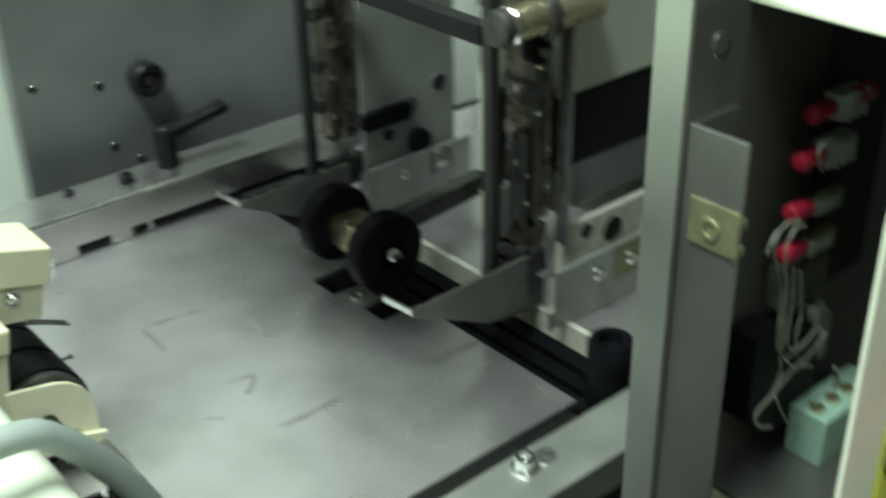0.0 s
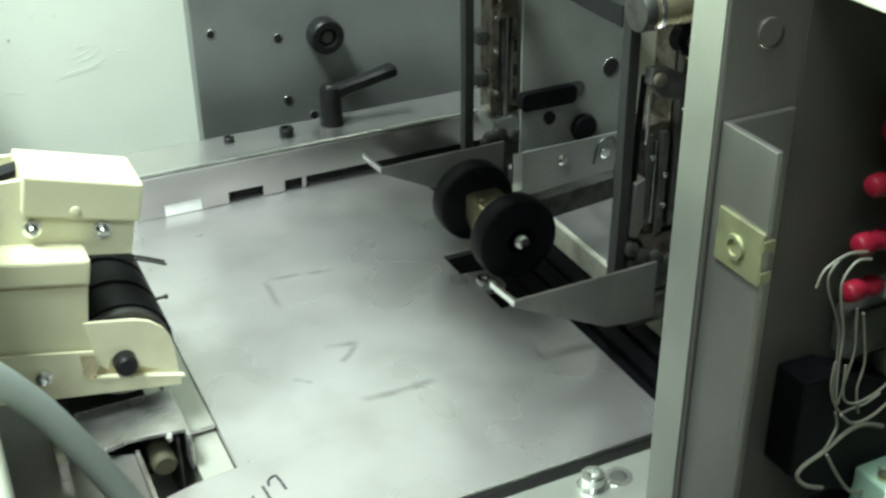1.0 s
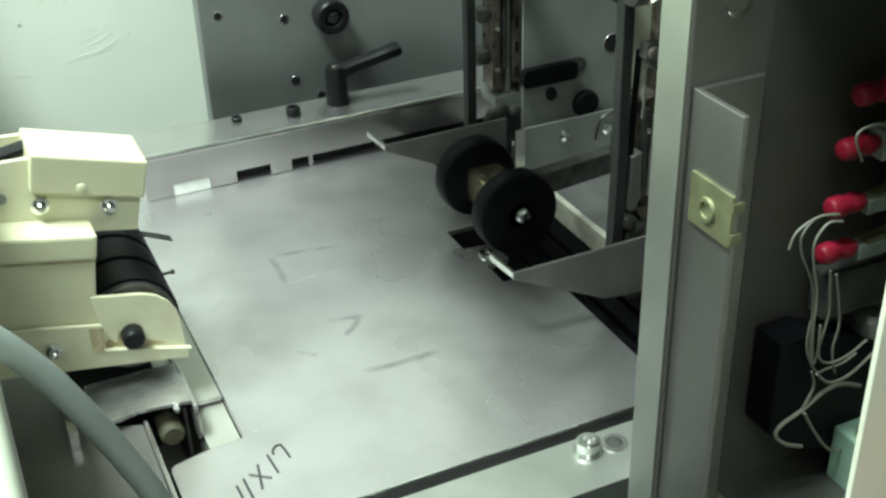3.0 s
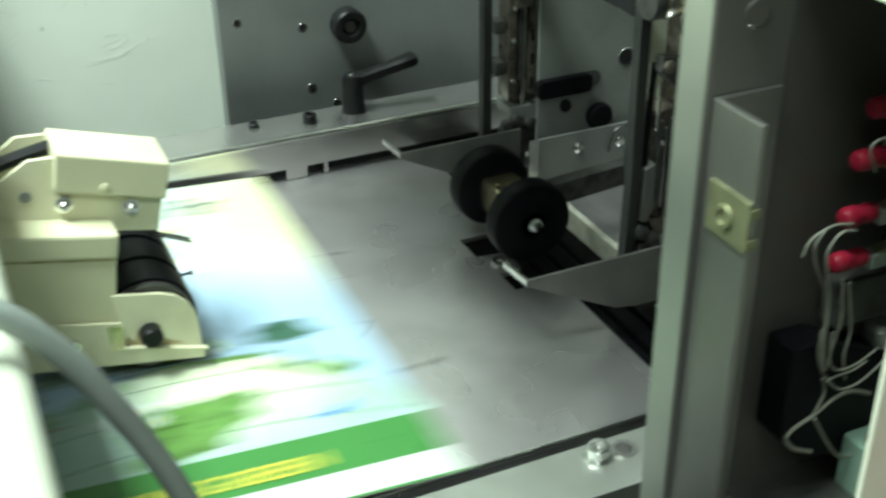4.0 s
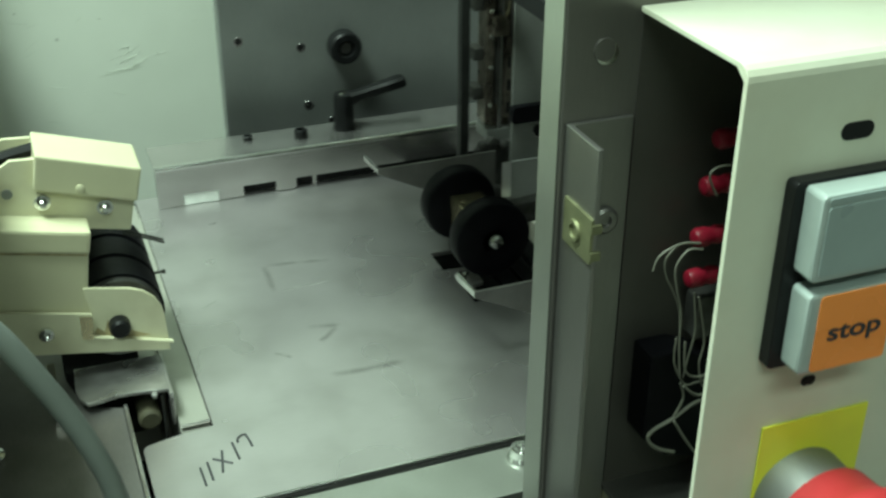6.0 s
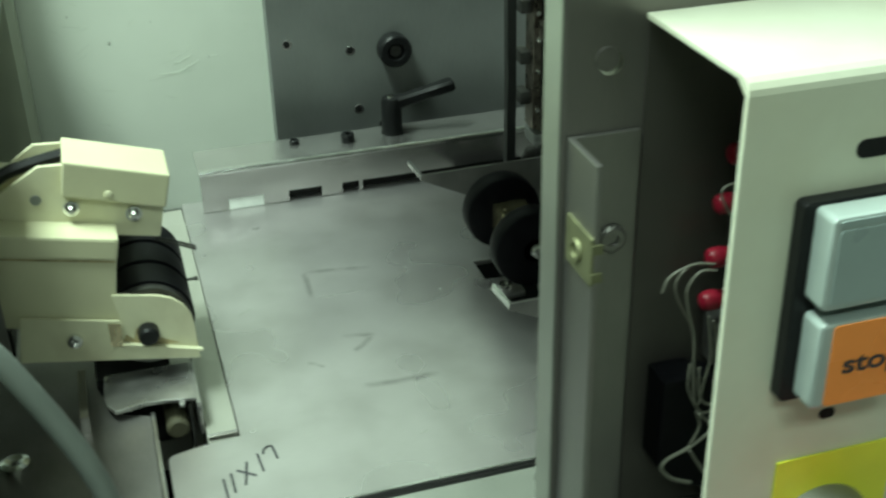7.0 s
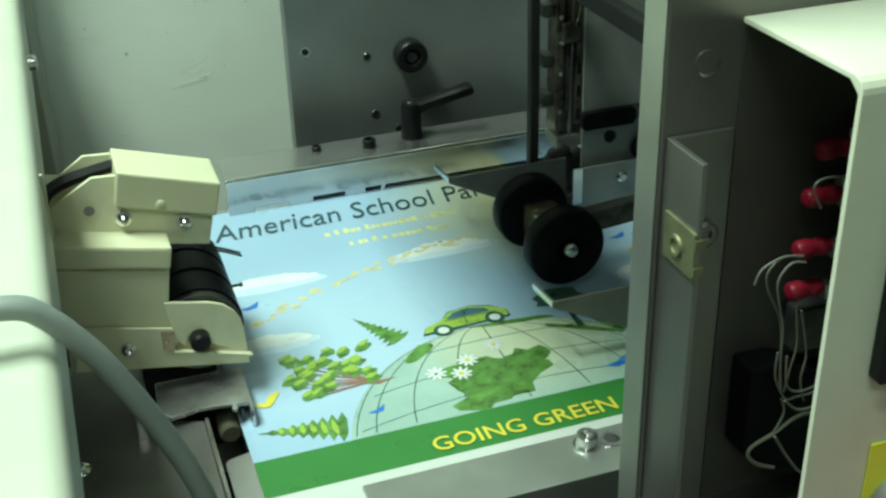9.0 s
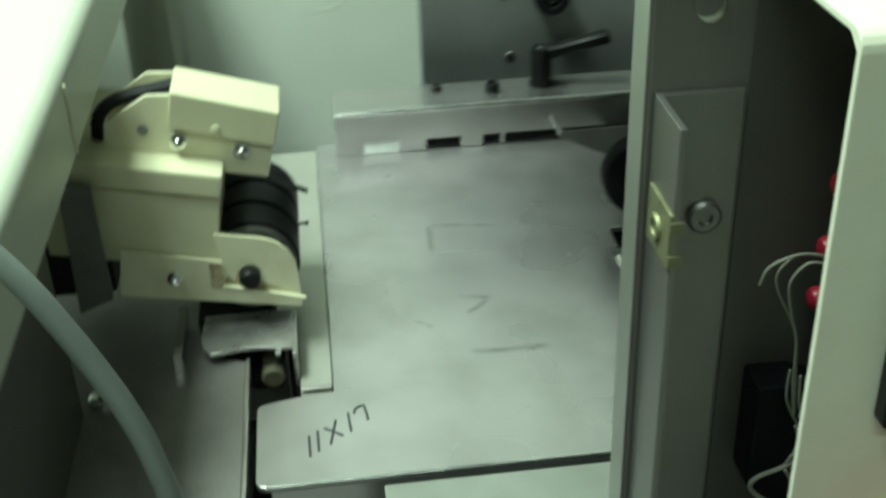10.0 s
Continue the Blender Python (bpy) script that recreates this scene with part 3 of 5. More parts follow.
    part("rust_stain", prism(B(), [(-0.0550, 0.8838), (-0.0530, 0.8880), (-0.0500, 0.8850), (-0.0480, 0.8910), (-0.0465, 0.8840), (-0.0400, 0.8842), (-0.0300, 0.8790), (-0.0400, 0.8795), (-0.0552, 0.8842)], "y", 0.08835, 0.0886), RUST, t, "brown rust stain under the axle bolt")
    r = 0.0205
    roller = part("roller", lathe(B(), [(0.0, r - 0.003), (0.0, r), (0.017, r), (0.0175, r - 0.0012), (0.0205, r - 0.0012), (0.021, r), (0.038, r), (0.0385, r - 0.0012),
                                       (0.0415, r - 0.0012), (0.042, r), (0.062, r), (0.062, r - 0.003)], (-0.0420, 0.096, 0.8885), "y", 40), RUBBER, t, "black ribbed rubber feed roller")
    part("metal_band", lathe(B(), [(-0.0045, r - 0.003), (-0.0045, r - 0.0012), (-0.0002, r - 0.0012), (-0.0002, r - 0.003)], (-0.0420, 0.096, 0.8885), "y", 40), DARKSTEEL, roller, "dark polished steel end band")
    for k in range(2):
        part("wire_finger", tube(B(), [(-0.034, 0.119 + k * 0.003, 0.9172), (-0.024, 0.119 + k * 0.003, 0.9130), (-0.0158, 0.119 + k * 0.003, 0.9090)], 0.0006, 6), DARKSTEEL, t)
    return t


feeder()


def sensor_cover():
    t = thing("roller_guard", "bent steel guard over a rubber drive roller", "guard")
    top = [(-0.0670, 0.0800), (-0.0660, 0.0720), (-0.0628, 0.0665), (-0.0560, 0.0675), (-0.0497, 0.0690), (-0.0400, 0.0680), (-0.0275, 0.0660), (-0.0275, 0.0960), (-0.0660, 0.0960)]
    part("guard", prism(B(), top, "z", 0.8610, 0.8630), GUARD, t, "smeared steel guard top", 0.0004)
    part("guard_flange", box(B(), -0.0276, -0.0258, 0.0620, 0.0960, 0.8460, 0.8628), GUARD, t, "bent guard flange", 0.0005)
    part("flange_edge", tube(B(), [(-0.0267, 0.0618, 0.8462), (-0.0267, 0.0618, 0.8580), (-0.0270, 0.0650, 0.8622)], 0.0009, 8), STEEL, t, "bright worn edge")
    part("drive_roller", lathe(B(), [(0, 0.0040), (0.001, 0.0052), (0.020, 0.0052), (0.021, 0.0040)], (-0.0372, 0.0655, 0.8475), "y", 24), GRIME, t, "grimy yellowed rubber roller")
    part("side_plate", box(B(), -0.0312, -0.0300, 0.0670, 0.095, 0.82, 0.8590), DARKSTEEL, t)
    part("guard_screw", lathe(B(), [(0, 0.0016), (0.0012, 0.0013)], (-0.0340, 0.0660, 0.8600), "z", 12), CHROME, t)
    part("drive_housing", box(B(), -0.0695, -0.0360, 0.0970, 0.125, 0.82, 0.8606), BLACK, t)
    return t


sensor_cover()


def left_table():
    t = thing("infeed_table", "dark worn steel infeed table with folded edge", "table")
    out = [(-1.0, -0.07), (-0.0482, -0.07), (-0.0482, 0.0670), (-0.0640, 0.0735), (-0.0700, 0.098), (-0.0700, 0.30), (-1.0, 0.30)]
    part("table_plate", prism(B(), out, "z", 0.853, 0.857), TABLE, t, "", 0.0005)
    part("edge_fold", box(B(), -0.0481, -0.0463, -0.07, 0.0672, 0.835, 0.8585), STEEL, t, "bright folded edge", 0.0004)
    part("screw_head", lathe(B(), [(0, 0.0068), (0.003, 0.0062), (0.0042, 0.004), (0.003, 0.002)], (-0.1055, 0.0475, 0.857), "z", 18), CHROME, t)
    part("end_plate", prism(B(), [(-0.1145, 0.9410), (-0.1015, 0.9390), (-0.1010, 0.8850), (-0.1160, 0.8790)], "y", 0.0822, 0.0840), GUIDE, t, "dull steel end plate", 0.0003)
    part("drive_cover", box(B(), -0.130, -0.1005, 0.090, 0.170, 0.884, 0.933), BLACK, t, "black drive cover", 0.001)
    part("crossbar", box(B(), -0.0775, -0.0740, 0.062, 0.100, 0.857, 0.866), STEEL, t)
    return t


left_table()


def left_cover():
    t = thing("feeder_cover", "cream painted steel cover of the feeder", "cover")
    r = 0.007
    top, low, x = 1.0035, 0.9715, -0.0955
    prof = [(-1.05, 0.60), (-1.05, top), (x - r, top)] + [(x - r + r * math.sin(a), top - r + r * math.cos(a)) for a in (0.4, 0.8, 1.2, 1.57)]
    prof += [(x, low), (x - 0.002, low), (x - 0.002, top - r), (x - r, top - 0.002), (-1.048, top - 0.002), (-1.048, 0.60)]
    part("cover_shell", prism(B(), prof, "y", -0.55, 0.365), COVERPAINT, t)
    part("seam_bead", tube(B(), [(x + 0.0002, 0.045, low), (x + 0.0002, 0.045, top - 0.006)], 0.0008, 6, 1), CREAMDARK, t)
    part("cover_bolt", lathe(B(), [(0, 0.0040), (0.003, 0.0038), (0.004, 0.0020)], (x, 0.215, 0.985), "x", 16), CHROME, t)
    part("inner_panel", box(B(), -0.118, -0.113, -0.50, 0.04, 0.66, 0.968), SHADEPANEL, t)
    return t


left_cover()
solid("control_cable", tube(B(), [(-0.26, -0.088, 1.0085), (-0.18, -0.088, 1.0130), (-0.130, -0.088, 1.0175), (-0.1060, -0.088, 1.0180), (-0.0965, -0.088, 1.0125), (-0.0862, -0.088, 0.9982),
                                  (-0.0785, -0.088, 0.9830), (-0.0715, -0.088, 0.9670), (-0.0660, -0.088, 0.9520), (-0.0618, -0.088, 0.9350), (-0.0585, -0.088, 0.9050), (-0.0570, -0.088, 0.80), (-0.057, -0.088, 0.62)], 0.0035, 14, 6),
      CABLE, "thick grey sheathed cable hanging over the cover", "cable")


# ---- pressure wheels and guides ----
def wheel(cx, cy, cz, r=0.0232, w=0.0125):
    bm = lathe(B(), [(0, r * 0.9), (0.0008, r * 0.97), (0.0022, r), (w - 0.0022, r), (w - 0.0008, r * 0.97), (w, r * 0.9), (w, r * 0.3), (0, r * 0.3)], (cx, cy, cz), "y", 48)
    return bm


def press_wheels():
    t = thing("press_wheels", "pair of black rubber press wheels on a brass hub", "wheel pair")
    near = part("wheel", wheel(0.1528, 0.1150, 0.8798, 0.0214), RUBBER, t)
    part("hub_screw", lathe(B(), [(0, 0.0044), (-0.0012, 0.0042), (-0.0030, 0.0030), (-0.0034, 0.0012)], (0.1538, 0.1150, 0.8796), "y", 18), CHROME, near, "bright domed hub screw")
    part("wheel", wheel(0.1498, 0.1530, 0.8832, 0.0208), RUBBER, t)
    part("hub_block", box(B(), 0.143, 0.161, 0.127, 0.154, 0.8735, 0.8905), BRASS, t, "worn brass hub block", 0.001)
    part("arm", prism(B(), [(0.152, 0.887), (0.235, 0.893), (0.235, 0.881), (0.152, 0.874)], "y", 0.134, 0.142), DARKSTEEL, t, "", 0.0006)
    return t


press_wheels()


def side_guide(y, flare):
    t = thing("sheet_guide", "bent sheet steel paper guide with flared tip", "guide", "paper guides under the wheels")
    part("guide_plate", prism(B(), [(0.1165, 0.8900), (0.1165, 0.8868), (0.1640, 0.8630), (0.1760, 0.8610), (0.1900, 0.8610), (0.1900, 0.8905)], "y", y, y + 0.0014), GUIDE, t, "", 0.0003)
    part("flared_tip", prism(B(), [(0.1165, y), (0.1178, y + 0.0014), (0.1162, y + flare + 0.001), (0.1146, y + flare)], "z", 0.8872, 0.8902), CHROME, t)
    return t


side_guide(0.2005, 0.021)
side_guide(0.0540, 0.019)


def cross_plate():
    t = thing("cross_plate", "steel cross plate with round-head screws behind the wheels", "bracket")
    part("plate", box(B(), 0.1925, 0.272, 0.1885, 0.1900, 0.8535, 0.8875), REARPLATE, t, "", 0.0003)
    part("corner_tab", box(B(), 0.1885, 0.1945, 0.1870, 0.1885, 0.866, 0.8885), CHROME, t)
    for x, z in ((0.2205, 0.8785), (0.2480, 0.8770), (0.2530, 0.8600)):
        part("screw", lathe(B(), [(0, 0.0036), (-0.0015, 0.0034), (-0.0026, 0.0020)], (x, 0.1884, z), "y", 16), CHROME, t)
    part("wire_clip", tube(B(), [(0.240, 0.187, 0.872), (0.243, 0.187, 0.884), (0.252, 0.187, 0.886), (0.256, 0.187, 0.874)], 0.0008, 6), DARKSTEEL, t)
    return t


cross_plate()


# ---- stitching heads ----
def head_screw(t, x, y, z, r=0.0018):
    part("screw", lathe(B(), [(0, r), (-0.0010, r * 0.9), (-0.0013, r * 0.5), (-0.0007, r * 0.4)], (x, y, z), "y", 12), CHROME, t)


def stitch_head():
    t = thing("stitch_head", "greasy steel wire stitching head with slotted slide", "stitching head", "stitching heads")
    part("strap", prism(B(), [(-0.0240, 0.8555), (-0.0235, 0.93), (-0.0240, 1.0), (-0.0248, 1.2), (-0.0193, 1.2), (-0.0185, 1.0), (-0.0180, 0.93), (-0.0185, 0.8555)], "y", 0.000, 0.006), STRAP, t, "black vertical drive strap", 0.0006)
    part("slide", box(B(), -0.0030, 0.0152, 0.004, 0.020, 0.899, 1.2), HEADSTEEL, t, "", 0.001)
    part("guide_rail", box(B(), -0.0085, -0.0036, -0.001, 0.012, 0.903, 1.15), HEADSTEEL, t, "", 0.0006)
    part("guide_rail", box(B(), 0.0082, 0.0148, -0.001, 0.0038, 0.901, 1.15), BRACKET, t, "dull steel guide rail", 0.0006)
    part("driver_bar", box(B(), 0.0005, 0.0028, 0.0005, 0.0039, 0.892, 1.1), STEEL, t, "bright driver bar", 0.0004)
    part("front_channel", box(B(), -0.0022, 0.0002, -0.0018, 0.0038, 0.915, 1.1), DARKSTEEL, t, "", 0.0003)
    part("slotted_plate", prism(B(), [(0.0034, 0.9060), (0.0078, 0.9050), (0.0080, 0.9480), (0.0066, 0.9560), (0.0036, 0.9560)], "y", -0.0020, 0.0036), HEADSTEEL, t, "", 0.0006)
    for z in (0.9125, 0.9265, 0.9405):
        part("slot", prism(B(), rounded(0.0046, 0.0066, z - 0.0035, z + 0.0035, 0.0009, 4), "y", -0.00235, -0.0018), BLACK, t)
    part("pressure_foot", prism(B(), [(-0.0070, 0.8985), (-0.0060, 0.8910), (0.0060, 0.8890), (0.0110, 0.8930), (0.0110, 0.8985)], "y", 0.000, 0.018), REARPLATE, t, "pale worn pressure foot", 0.0008)
    part("bender_block", prism(B(), [(-0.0150, 0.8750), (-0.0150, 0.8890), (-0.0060, 0.8925), (0.0040, 0.8890), (0.0130, 0.8870), (0.0160, 0.8720), (-0.0040, 0.8700)], "y", -0.004, -0.0005), DARKSTEEL, t, "", 0.0010)
    for x, z, r in ((-0.0110, 0.8905, 0.0034), (-0.0050, 0.8925, 0.0036), (0.0030, 0.8900, 0.0034), (0.0090, 0.8880, 0.0030)):
        part("bender_lump", lathe(B(), [(-0.008, r * 0.6), (-0.0072, r), (-0.003, r)], (x, 0, z), "y", 14), DARKSTEEL, t)
    for z in (0.9215, 0.9455, 0.975, 1.01):
        part("side_lug", box(B(), -0.0148, -0.0086, 0.002, 0.014, z - 0.0036, z + 0.0040), DARKSTEEL, t, "", 0.0010)
    for x, z in ((-0.006, 0.9385), (-0.0055, 0.957), (0.0115, 0.9300), (-0.006, 0.9150), (0.0115, 0.967), (0.0115, 0.9120), (-0.006, 0.9720), (0.0115, 0.9520)):
        head_screw(t, x, -0.001, z, 0.0016)
    part("feed_clamp", prism(B(), [(-0.0060, 0.9580), (0.0030, 0.9580), (0.0040, 0.9650), (-0.0010, 0.9710), (-0.0065, 0.9690)], "y", -0.006, -0.0020), HEADSTEEL, t, "", 0.0010)
    part("feed_wire", tube(B(), [(0.003, -0.003, 1.05), (0.004, -0.006, 0.985), (0.001, -0.004, 0.966)], 0.0006, 6), BRASS, t)
    part("return_spring", tube(B(), [(0.0128 + 0.0011 * math.cos(k * 1.57), -0.0024 + 0.0011 * math.sin(k * 1.57), 0.975 + 0.0005 * k) for k in range(72)], 0.00035, 5, 1), CHROME, t, "coiled return spring")
    part("clincher_foot", box(B(), -0.008, 0.012, -0.002, 0.012, 0.8530, 0.8600), DARKSTEEL, t, "", 0.0008)
    part("foot_pin", lathe(B(), [(0.8598, 0.0030), (0.8705, 0.0030)], (0.004, 0.006, 0.0), "z", 12), DARKSTEEL, t)
    t.location = (0.196, 0.213, 0)
    return t


def open_stitch_head():
    """The nearer head, whose slide stands away from the strap so that its pale back plate shows."""
    t = thing("stitch_head", "greasy steel stitching head with rocker arm before a pale plate", "stitching head", "stitching heads")
    part("strap", prism(B(), [(-0.0240, 0.8555), (-0.0228, 0.92), (-0.0232, 0.97), (-0.0248, 1.2), (-0.0193, 1.2), (-0.0178, 0.97), (-0.0174, 0.92), (-0.0185, 0.8555)], "y", 0.000, 0.006), STRAP, t, "black vertical drive strap", 0.0006)
    part("back_plate", prism(B(), [(-0.0115, 0.8980), (-0.0125, 0.9970), (0.0030, 0.9960), (0.0030, 0.8980)], "y", 0.0185, 0.0200), COVERPAINT, t, "pale cream back plate")
    part("slide", box(B(), 0.0030, 0.0152, 0.004, 0.020, 0.899, 1.2), HEADSTEEL, t, "", 0.001)
    part("guide_rail", box(B(), 0.0040, 0.0078, -0.001, 0.0038, 0.903, 1.15), DARKSTEEL, t, "", 0.0006)
    part("guide_rail", box(B(), 0.0108, 0.0150, -0.001, 0.0038, 0.903, 1.15), HEADSTEEL, t, "", 0.0006)
    part("driver_bar", box(B(), 0.0084, 0.0102, 0.0005, 0.0039, 0.892, 1.1), STEEL, t, "bright driver bar", 0.0004)
    part("push_rod", tube(B(), [(-0.0128, 0.003, 0.977), (-0.0138, 0.003, 0.955), (-0.0150, 0.003, 0.905)], 0.0016, 8), RUBBER, t, "black push rod")
    part("push_rod", tube(B(), [(-0.0095, 0.002, 0.968), (-0.0100, 0.002, 0.945)], 0.0009, 8), STEEL, t, "thin steel rod")
    arm = part("rocker_arm", prism(B(), [(-0.0150, 0.9830), (-0.0060, 0.9820), (0.0040, 0.9765), (0.0060, 0.9700), (-0.0010, 0.9665), (-0.0100, 0.9700), (-0.0155, 0.9760)], "y", -0.006, 0.000), DARKSTEEL, t, "dark rocker arm", 0.0012)
    part("pivot", lathe(B(), [(-0.006, 0.0030), (-0.0078, 0.0028), (-0.0085, 0.0015)], (-0.0118, 0, 0.9785), "y", 16), HEADSTEEL, arm)
    part("cam_roller", lathe(B(), [(-0.006, 0.0056), (-0.005, 0.0066), (0.001, 0.0066), (0.002, 0.0056)], (0.0030, 0, 0.9925), "y", 24), RUBBER, t, "black cam roller")
    part("cam_pin", lathe(B(), [(-0.0085, 0.0024), (-0.006, 0.0026)], (0.0030, 0, 0.9925), "y", 14), HEADSTEEL, t)
    part("brass_stud", lathe(B(), [(-0.004, 0.0016), (0.004, 0.0016)], (0.0058, 0, 0.9835), "y", 12), BRASS, t)
    part("body", prism(B(), [(-0.0128, 0.9520), (-0.0020, 0.9545), (0.0030, 0.9530), (0.0030, 0.8930), (-0.0055, 0.8950), (-0.0090, 0.9050)], "y", 0.003, 0.017), HEADSTEEL, t, "", 0.0010)
    part("body_rail", box(B(), -0.0098, -0.0072, 0.0000, 0.0032, 0.9090, 0.9500), DARKSTEEL, t, "", 0.0005)
    part("body_rail", box(B(), -0.0058, -0.0048, 0.0005, 0.0032, 0.9060, 0.9460), STEEL, t, "bright worn rail", 0.0003)
    part("body_rail", box(B(), -0.0032, 0.0005, -0.0005, 0.0032, 0.9000, 0.9500), DARKSTEEL, t, "", 0.0005)
    part("lower_clamp", prism(B(), [(-0.0160, 0.9280), (-0.0105, 0.9300), (-0.0100, 0.9060), (-0.0130, 0.9000), (-0.0165, 0.9020)], "y", -0.001, 0.010), BRACKET, t, "", 0.0010)
    part("stop_block", box(B(), -0.0195, -0.0145, 0.004, 0.012, 0.9240, 0.9340), RUBBER, t, "", 0.0008)
    part("pressure_foot", prism(B(), [(-0.0120, 0.9020), (-0.0060, 0.8900), (0.0110, 0.8860), (0.0150, 0.8930), (0.0150, 0.8985), (0.0, 0.8985)], "y", 0.000, 0.018), HEADSTEEL, t, "", 0.0008)
    for x, z, r in ((-0.0150, 0.8950, 0.0036), (-0.0090, 0.8900, 0.0040), (-0.0020, 0.8880, 0.0034), (0.0060, 0.8850, 0.0030)):
        part("bender_lump", lathe(B(), [(-0.006, r * 0.6), (-0.0052, r), (0.006, r)], (x, 0.004, z), "y", 14), DARKSTEEL, t)
    part("bender_block", prism(B(), [(-0.0170, 0.8720), (-0.0160, 0.8900), (0.0130, 0.8855), (0.0160, 0.8720), (-0.0040, 0.8700)], "y", -0.001, 0.014), DARKSTEEL, t, "", 0.0010)
    for x, z in ((-0.0085, 0.9400), (-0.0010, 0.9300), (-0.0010, 0.9150), (0.0130, 0.9400), (0.0130, 0.9200), (0.0060, 0.9600)):
        head_screw(t, x, -0.001, z, 0.0014)
    part("clincher_foot", box(B(), -0.014, 0.012, -0.002, 0.012, 0.8530, 0.8680), DARKSTEEL, t, "", 0.0008)
    t.location = (0.196, 0.0625, 0)
    return t


stitch_head()
open_stitch_head()


def head_drive():
    t = thing("drive_shaft", "brass drive shaft with black collars above the heads", "shaft")
    part("shaft", lathe(B(), [(0.1745, 0.0084), (0.235, 0.0084)], (0, 0.0600, 1.008), "x", 28), BRASS, t)
    for x, r in ((0.1725, 0.0086), (0.1985, 0.0112)):
        part("collar", lathe(B(), [(x, r * 0.93), (x + 0.0015, r), (x + 0.0050, r), (x + 0.0065, r * 0.93)], (0, 0.0600, 1.008), "x", 28), DARKSTEEL, t)
    part("bright_ring", lathe(B(), [(0.1795, 0.0085), (0.1800, 0.0089), (0.1820, 0.0089), (0.1825, 0.0085)], (0, 0.0600, 1.008), "x", 28), CHROME, t, "bright ring")
    part("link_bar", box(B(), 0.176, 0.184, 0.074, 0.212, 0.996, 1.006), PLASTIC, t, "dark link bar", 0.001)
    return t


head_drive()


def rear_frame():
    t = thing("head_frame", "grey steel frame plate behind the stitching heads", "frame", kind="structure")
    part("frame_plate", box(B(), 0.1972, 0.265, 0.1950, 0.1966, 0.8535, 1.05), REARPLATE, t)
    part("slot_bar", prism(B(), rounded(0.1950, 0.2290, 0.9100, 0.9205, 0.0030), "y", 0.190, 0.1949), RUBBER, t, "black latch bar", 0.0005)
    part("slot_opening", prism(B(), rounded(0.2240, 0.2365, 0.9110, 0.9205, 0.0047), "y", 0.1944, 0.1949), DARKSTEEL, t)
    part("round_cap", lathe(B(), [(0, 0.0078), (-0.0030, 0.0078), (-0.0042, 0.0066), (-0.0042, 0.0028)], (0.2365, 0.1949, 0.8925), "y", 26), RUBBER, t, "round black cap")
    for x, z, r in ((0.2525, 0.9254, 0.0046), (0.2145, 0.9025, 0.0036)):
        part("hole", lathe(B(), [(0, r), (-0.0004, r * 0.95)], (x, 0.1949, z), "y", 18), BLACK, t)
        part("hole_rim", lathe(B(), [(0, r * 1.22), (-0.0003, r * 1.18), (-0.0003, r * 1.02), (0, r)], (x + 0.0006, 0.19495, z - 0.0008), "y", 18), STEEL, t)
    return t


def near_head_frame():
    t = thing("near_head_frame", "dark housing and bright mounting plate beside the near stitching head", "frame", kind="structure")
    part("mount_plate", box(B(), 0.2190, 0.300, 0.0600, 0.0640, 0.8660, 0.8920), LIPPAINT, t, "", 0.0008)
    for x, z, r in ((0.2380, 0.8850, 0.0040), (0.2580, 0.8790, 0.0072)):
        part("hole", lathe(B(), [(0, r), (-0.0004, r * 0.95)], (x, 0.0599, z), "y", 18), BLACK, t)
    part("housing", box(B(), 0.2200, 0.300, 0.0650, 0.120, 0.9230, 0.962), BLACK, t, "", 0.0015)
    part("lower_housing", box(B(), 0.2205, 0.300, 0.0652, 0.120, 0.8990, 0.9225), PANEL, t, "", 0.0010)
    part("cover_sheet", box(B(), 0.2180, 0.300, 0.0640, 0.0655, 0.962, 1.10), COVERPAINT, t, "", 0.0006)
    part("angle_edge", box(B(), 0.2185, 0.2200, 0.0560, 0.0640, 0.885, 1.10), STEEL, t, "", 0.0004)
    part("side_web", box(B(), 0.300, 0.304, 0.00, 0.190, 0.8560, 1.10), DARKSTEEL, t, "", 0.0006)
    return t


def delivery_deck():
    t = thing("delivery_deck", "bare steel delivery deck past the stitching heads", "deck")
    part("deck_plate", box(B(), 0.2090, 1.45, -0.006, 0.290, 0.8470, 0.8500), PLATE, t, "", 0.0005)
    part("deck_lip", box(B(), 0.2052, 0.2088, -0.006, 0.1880, 0.8380, 0.8508), LIPPAINT, t, "bright deck lip")
    for x in (0.1665, 0.1790, 0.1915):
        part("belt", box(B(), x, x + 0.0085, -0.02, 0.29, 0.838, 0.8415), RUBBER, t, "dark transport belt")
    part("cross_plate", box(B(), 0.1925, 0.300, 0.0405, 0.0420, 0.8520, 0.8840), REARPLATE, t, "grey cross plate with yellowed end", 0.0003)
    part("corner_tab", box(B(), 0.1890, 0.1945, 0.0390, 0.0405, 0.8640, 0.8850), CHROME, t)
    part("zinc_strip", box(B(), 0.2380, 0.300, 0.0398, 0.0404, 0.8640, 0.8832), ZINCYELLOW, t, "yellow zinc strip")
    for x in (0.2250, 0.2500):
        part("plate_screw", lathe(B(), [(0, 0.0040), (-0.0016, 0.0038), (-0.0030, 0.0022), (-0.0030, 0.0008)], (x, 0.0398, 0.8735), "y", 16), CHROME, t)
    return t


rear_frame()
near_head_frame()
delivery_deck()


